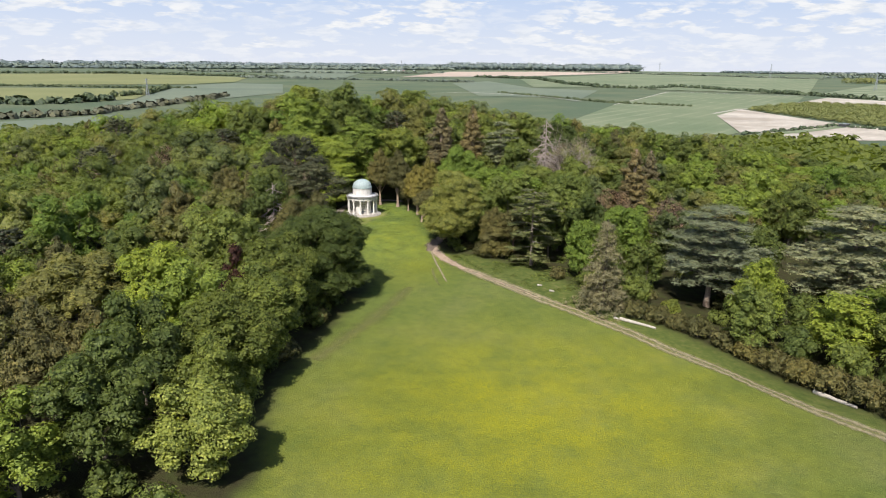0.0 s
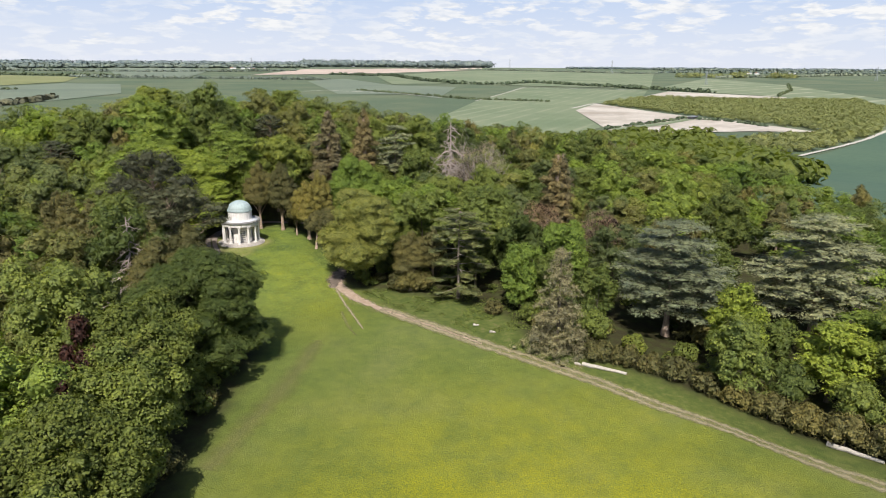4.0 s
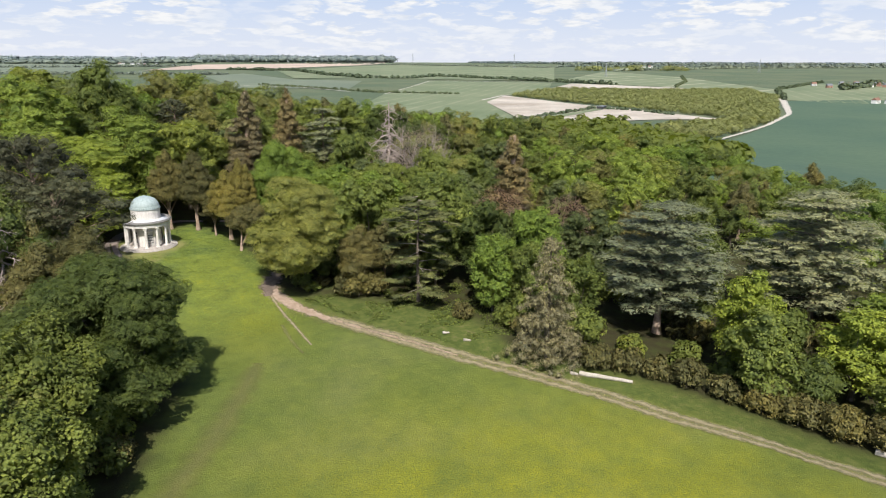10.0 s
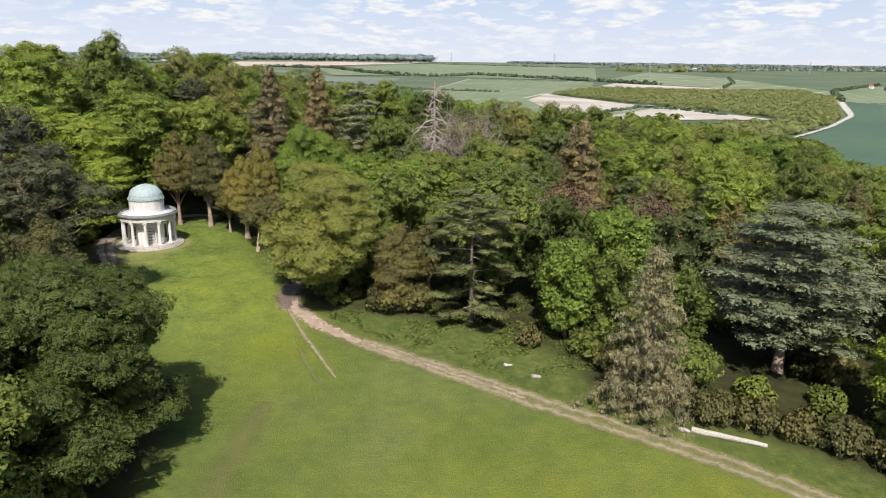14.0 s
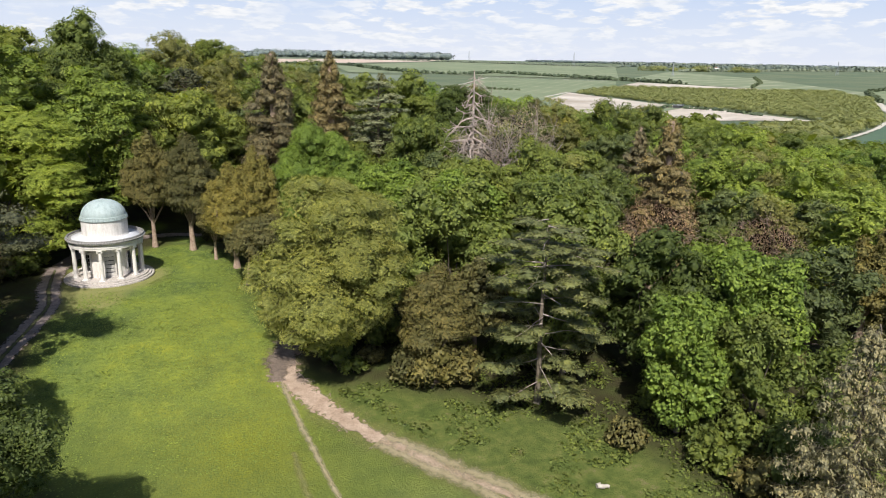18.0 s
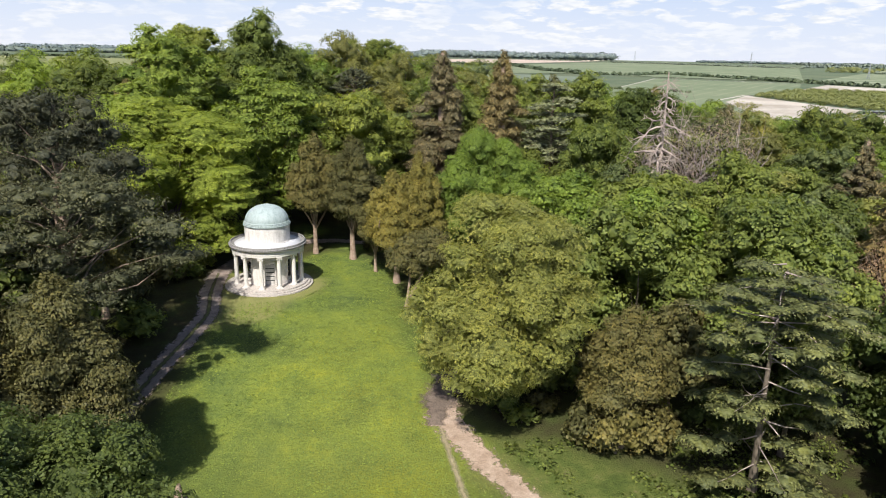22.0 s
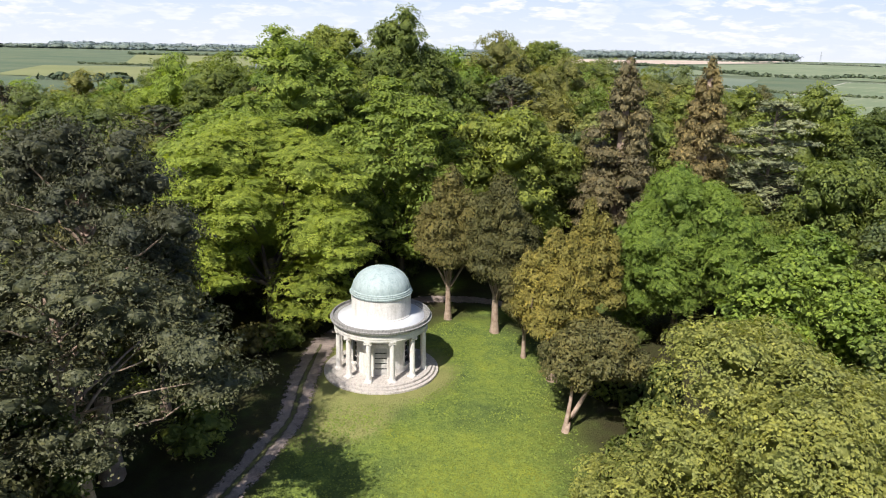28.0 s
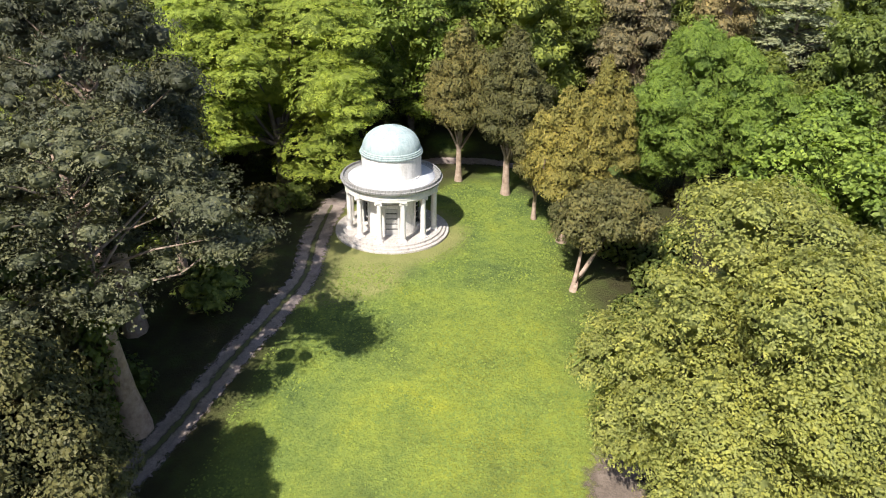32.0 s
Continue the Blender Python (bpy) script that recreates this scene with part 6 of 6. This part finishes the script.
clump_row("far_wood", [(-2700, 3200), (-1900, 3500), (-1200, 4000), (-300, 4300)], 70, 16, HAZED_WOOD, "wooded ridge on the horizon, bluish with painted haze", 60, 7, 32, 6, "wood", (0.85, 1.12))
clump_row("far_wood", [(60, 4690), (300, 4680), (800, 4600), (1215, 4490)], 90, 46, HAZED_WOOD, "wood standing on the far hill, bluish with painted haze", 16, 7, 50, 7, "wood", (0.85, 1.12))
clump_area("far_wood", [(-2800, 3000), (-2000, 3450), (-1200, 3850), (-300, 4150), (100, 4350), (60, 4600), (-623, 4600), (-1686, 4200), (-2600, 3400)], 17.0, 46.0, HAZED_GREEN, "wide band of green woods before the horizon, paled with painted haze", 9.0, 18, 15)
clump_row("far_wood", [(1424, 2483), (1616, 2409)], 40, 20, SCRUB, "small copse among the fields", 16, 8, 34, 8, "wood")
clump_row("far_wood", [(1696, 2376), (1773, 2340)], 36, 16, SCRUB, "small copse among the fields", 16, 8, 34, 9, "wood")
for i, (line, w_, h_) in enumerate([
        ([(-760, 1080), (-617, 1077), (-583, 1126), (-558, 1210)], 16, 11), ([(-600, 1300), (-575, 1391), (-620, 1627)], 9, 10), ([(-520, 834), (-460, 914), (-435, 1135), (-411, 1356)], 14, 7),
        ([(-1107, 1622), (-888, 1650), (-665, 1643), (-578, 1674)], 7, 5), ([(420, 2004), (554, 1919), (671, 2047), (805, 1655), (883, 1437)], 10, 8), ([(129, 2919), (352, 2694), (374, 2200), (437, 2007)], 12, 9),
        ([(130, 1640), (300, 1300), (420, 1210)], 5, 4), ([(930, 1290), (1120, 1500), (1330, 1790)], 5, 5), ([(830, 900), (1040, 1130), (1400, 1360)], 6, 5), ([(-700, 2500), (-300, 2420), (100, 2300)], 10, 8),
        ([(-1600, 2560), (-1230, 2790), (-900, 2690), (-560, 2560)], 12, 8), ([(-1200, 3300), (-600, 3200), (0, 3500)], 14, 10), ([(600, 4200), (1200, 3600), (1560, 2960)], 12, 7), ([(1500, 2400), (2200, 2600), (3000, 2400)], 14, 8),
        ([(1400, 1000), (2000, 1500), (2600, 1400)], 10, 8), ([(1100, 640), (1500, 900), (2100, 700)], 10, 9), ([(2000, 3800), (2700, 3300), (3500, 2700)], 20, 12), ([(1700, 3200), (2500, 2900), (3600, 2000)], 16, 10)]):
    # the farthest rows take the haze-tinted leaf colour
    clump_row("hedge", line, w_, h_, GREY if i == 2 else HAZED_GREEN if i in (9, 11, 12, 13, 14, 16, 17) else HEDGE, "dark field hedge far off" if i != 2 else "grey-green scrub along a stream", max(5.0, w_ * 0.7), max(2.5, w_ * 0.45), 12, 20 + i)


clump_row("hedge", [(322, 752), (393, 799), (476, 858), (505, 812), (512, 740)], 6, 3.2, HEDGE, "low dark hedge dividing the chalky field", 5, 2.2, 16, 51)
SHED = new("field_shed")
part("wall", box(bmesh.new(), -7, -4, 0, 7, 4, 3.6), plain("dark_shed_boards", (0.05, 0.05, 0.055), 0.8), SHED)
part("roof", box(bmesh.new(), -7.5, -4.5, 3.6, 7.5, 4.5, 4.1, 0.1), STEEL, SHED)
SHED.location, SHED.rotation_euler = (484, 852, gz(484, 852)), (0, 0, 0.7)
tagged(SHED, "dark low farm shed at the edge of the chalky field", "shed")


def pylon(x, y, h, turn):
    root = new("pylon")
    lv = [0, 0.3, 0.5, 0.62, 0.75, 0.88, 1.0]
    wid = [0.085, 0.05, 0.032, 0.026, 0.022, 0.018, 0.003]
    for sx, sy in ((1, 1), (1, -1), (-1, 1), (-1, -1)):
        v, f = tube([(sx * w_ * h, sy * w_ * h, l * h) for l, w_ in zip(lv, wid)], [0.32] * 7, 4)
        part_of("leg", mesh_of("leg", v, f, STEEL), None, root)
    for i in range(6):
        for sx, sy, ex, ey in ((1, 1, -1, 1), (-1, 1, -1, -1), (-1, -1, 1, -1), (1, -1, 1, 1)):
            v, f = tube([(sx * wid[i] * h, sy * wid[i] * h, lv[i] * h), (ex * wid[i + 1] * h, ey * wid[i + 1] * h, lv[i + 1] * h)], [0.2, 0.2], 4)
            part_of("brace", mesh_of("brace", v, f, STEEL), None, root)
    for l, a in ((0.62, 0.15), (0.75, 0.2), (0.88, 0.14)):
        v, f = tube([(-a * h, 0, l * h), (0, 0, l * h + 0.03 * h), (a * h, 0, l * h)], [0.15, 0.3, 0.15], 4)
        part_of("cross_arm", mesh_of("cross_arm", v, f, STEEL), None, root)
    root.location, root.rotation_euler = (x, y, gz(x, y) - 0.5), (0, 0, turn)
    return tagged(root, "grey lattice electricity pylon in the fields", "pylon", "pylons of the power line")


for x, y, h in ((1364, 3001, 62), (1131, 1874, 40), (1290, 4300, 60), (-214, 3752, 60), (-559, 1356, 34), (1900, 2100, 45), (2300, 1750, 42)):
    pylon(x, y, h, 0.6)


def house(x, y, turn, wall, roof, w_=9.0, d_=7.0, h_=5.0):
    root = new("house")
    bm = box(bmesh.new(), -w_ / 2, -d_ / 2, 0, w_ / 2, d_ / 2, h_)
    part("wall", bm, wall, root)
    bm = bmesh.new()
    q = [bm.verts.new(c) for c in ((-w_ / 2 - 0.3, -d_ / 2 - 0.4, h_), (w_ / 2 + 0.3, -d_ / 2 - 0.4, h_), (w_ / 2 + 0.3, d_ / 2 + 0.4, h_), (-w_ / 2 - 0.3, d_ / 2 + 0.4, h_), (-w_ / 2 - 0.3, 0, h_ + 3.4), (w_ / 2 + 0.3, 0, h_ + 3.4))]
    for c in ((0, 1, 5, 4), (2, 3, 4, 5), (0, 4, 3), (1, 2, 5), (0, 3, 2, 1)):
        bm.faces.new([q[i] for i in c])
    part("roof", bm, roof, root)
    part("chimney", box(bmesh.new(), w_ * 0.3, -0.4, h_ + 2.2, w_ * 0.3 + 0.8, 0.4, h_ + 4.6), roof, root)
    for i in range(3):
        for z in (1.0, 3.2):
            part("window", box(bmesh.new(), -w_ * 0.36 + i * w_ * 0.28, -d_ / 2 - 0.05, z, -w_ * 0.36 + i * w_ * 0.28 + 1.1, -d_ / 2 + 0.02, z + 1.2), DARK_GLASS, root)
    root.location, root.rotation_euler = (x, y, gz(x, y)), (0, 0, turn)
    return tagged(root, "small pale far-off village house with a tiled roof", "house", "houses of the far village")


WHITE = plain("white_render", (0.75, 0.74, 0.72), 0.8)
BRICK = plain("brick_wall", (0.35, 0.2, 0.15), 0.9)
TILE = plain("tiled_roof", (0.25, 0.14, 0.1), 0.85)
SLATE = plain("slate_roof", (0.18, 0.19, 0.21), 0.7)
hr = random.Random(8)
for cx, cy, n, sx, sy in ((1290, 1180, 16, 90, 60), (930, 790, 6, 40, 25), (1500, 1230, 12, 100, 60), (2300, 1700, 14, 160, 60), (-1250, 4100, 6, 120, 40), (-520, 4350, 6, 120, 40), (-200, 3950, 8, 140, 40), (2100, 2900, 8, 140, 40)):
    for _ in range(n):
        house(cx + hr.uniform(-sx, sx), cy + hr.uniform(-sy, sy), hr.uniform(-0.6, 0.6), hr.choice((WHITE, WHITE, WHITE, BRICK)), hr.choice((TILE, SLATE, SLATE)), hr.uniform(8, 16))


# ---- the sky low over the horizon ----
def backdrop():
    n, R, lo, hi = 128, 4720.0, -120.0, 900.0
    v = [(R * math.cos(2 * math.pi * i / n), 120 + R * math.sin(2 * math.pi * i / n), z) for z in (lo, hi) for i in range(n)]
    f = [(i, (i + 1) % n, n + (i + 1) % n, n + i) for i in range(n)]
    ob = tagged(new("backdrop", mesh_of("backdrop", v, f, sky_backdrop_material())), "pale blue sky with rows of small white clouds", "sky", kind="structure")
    ob.visible_shadow = False


backdrop()
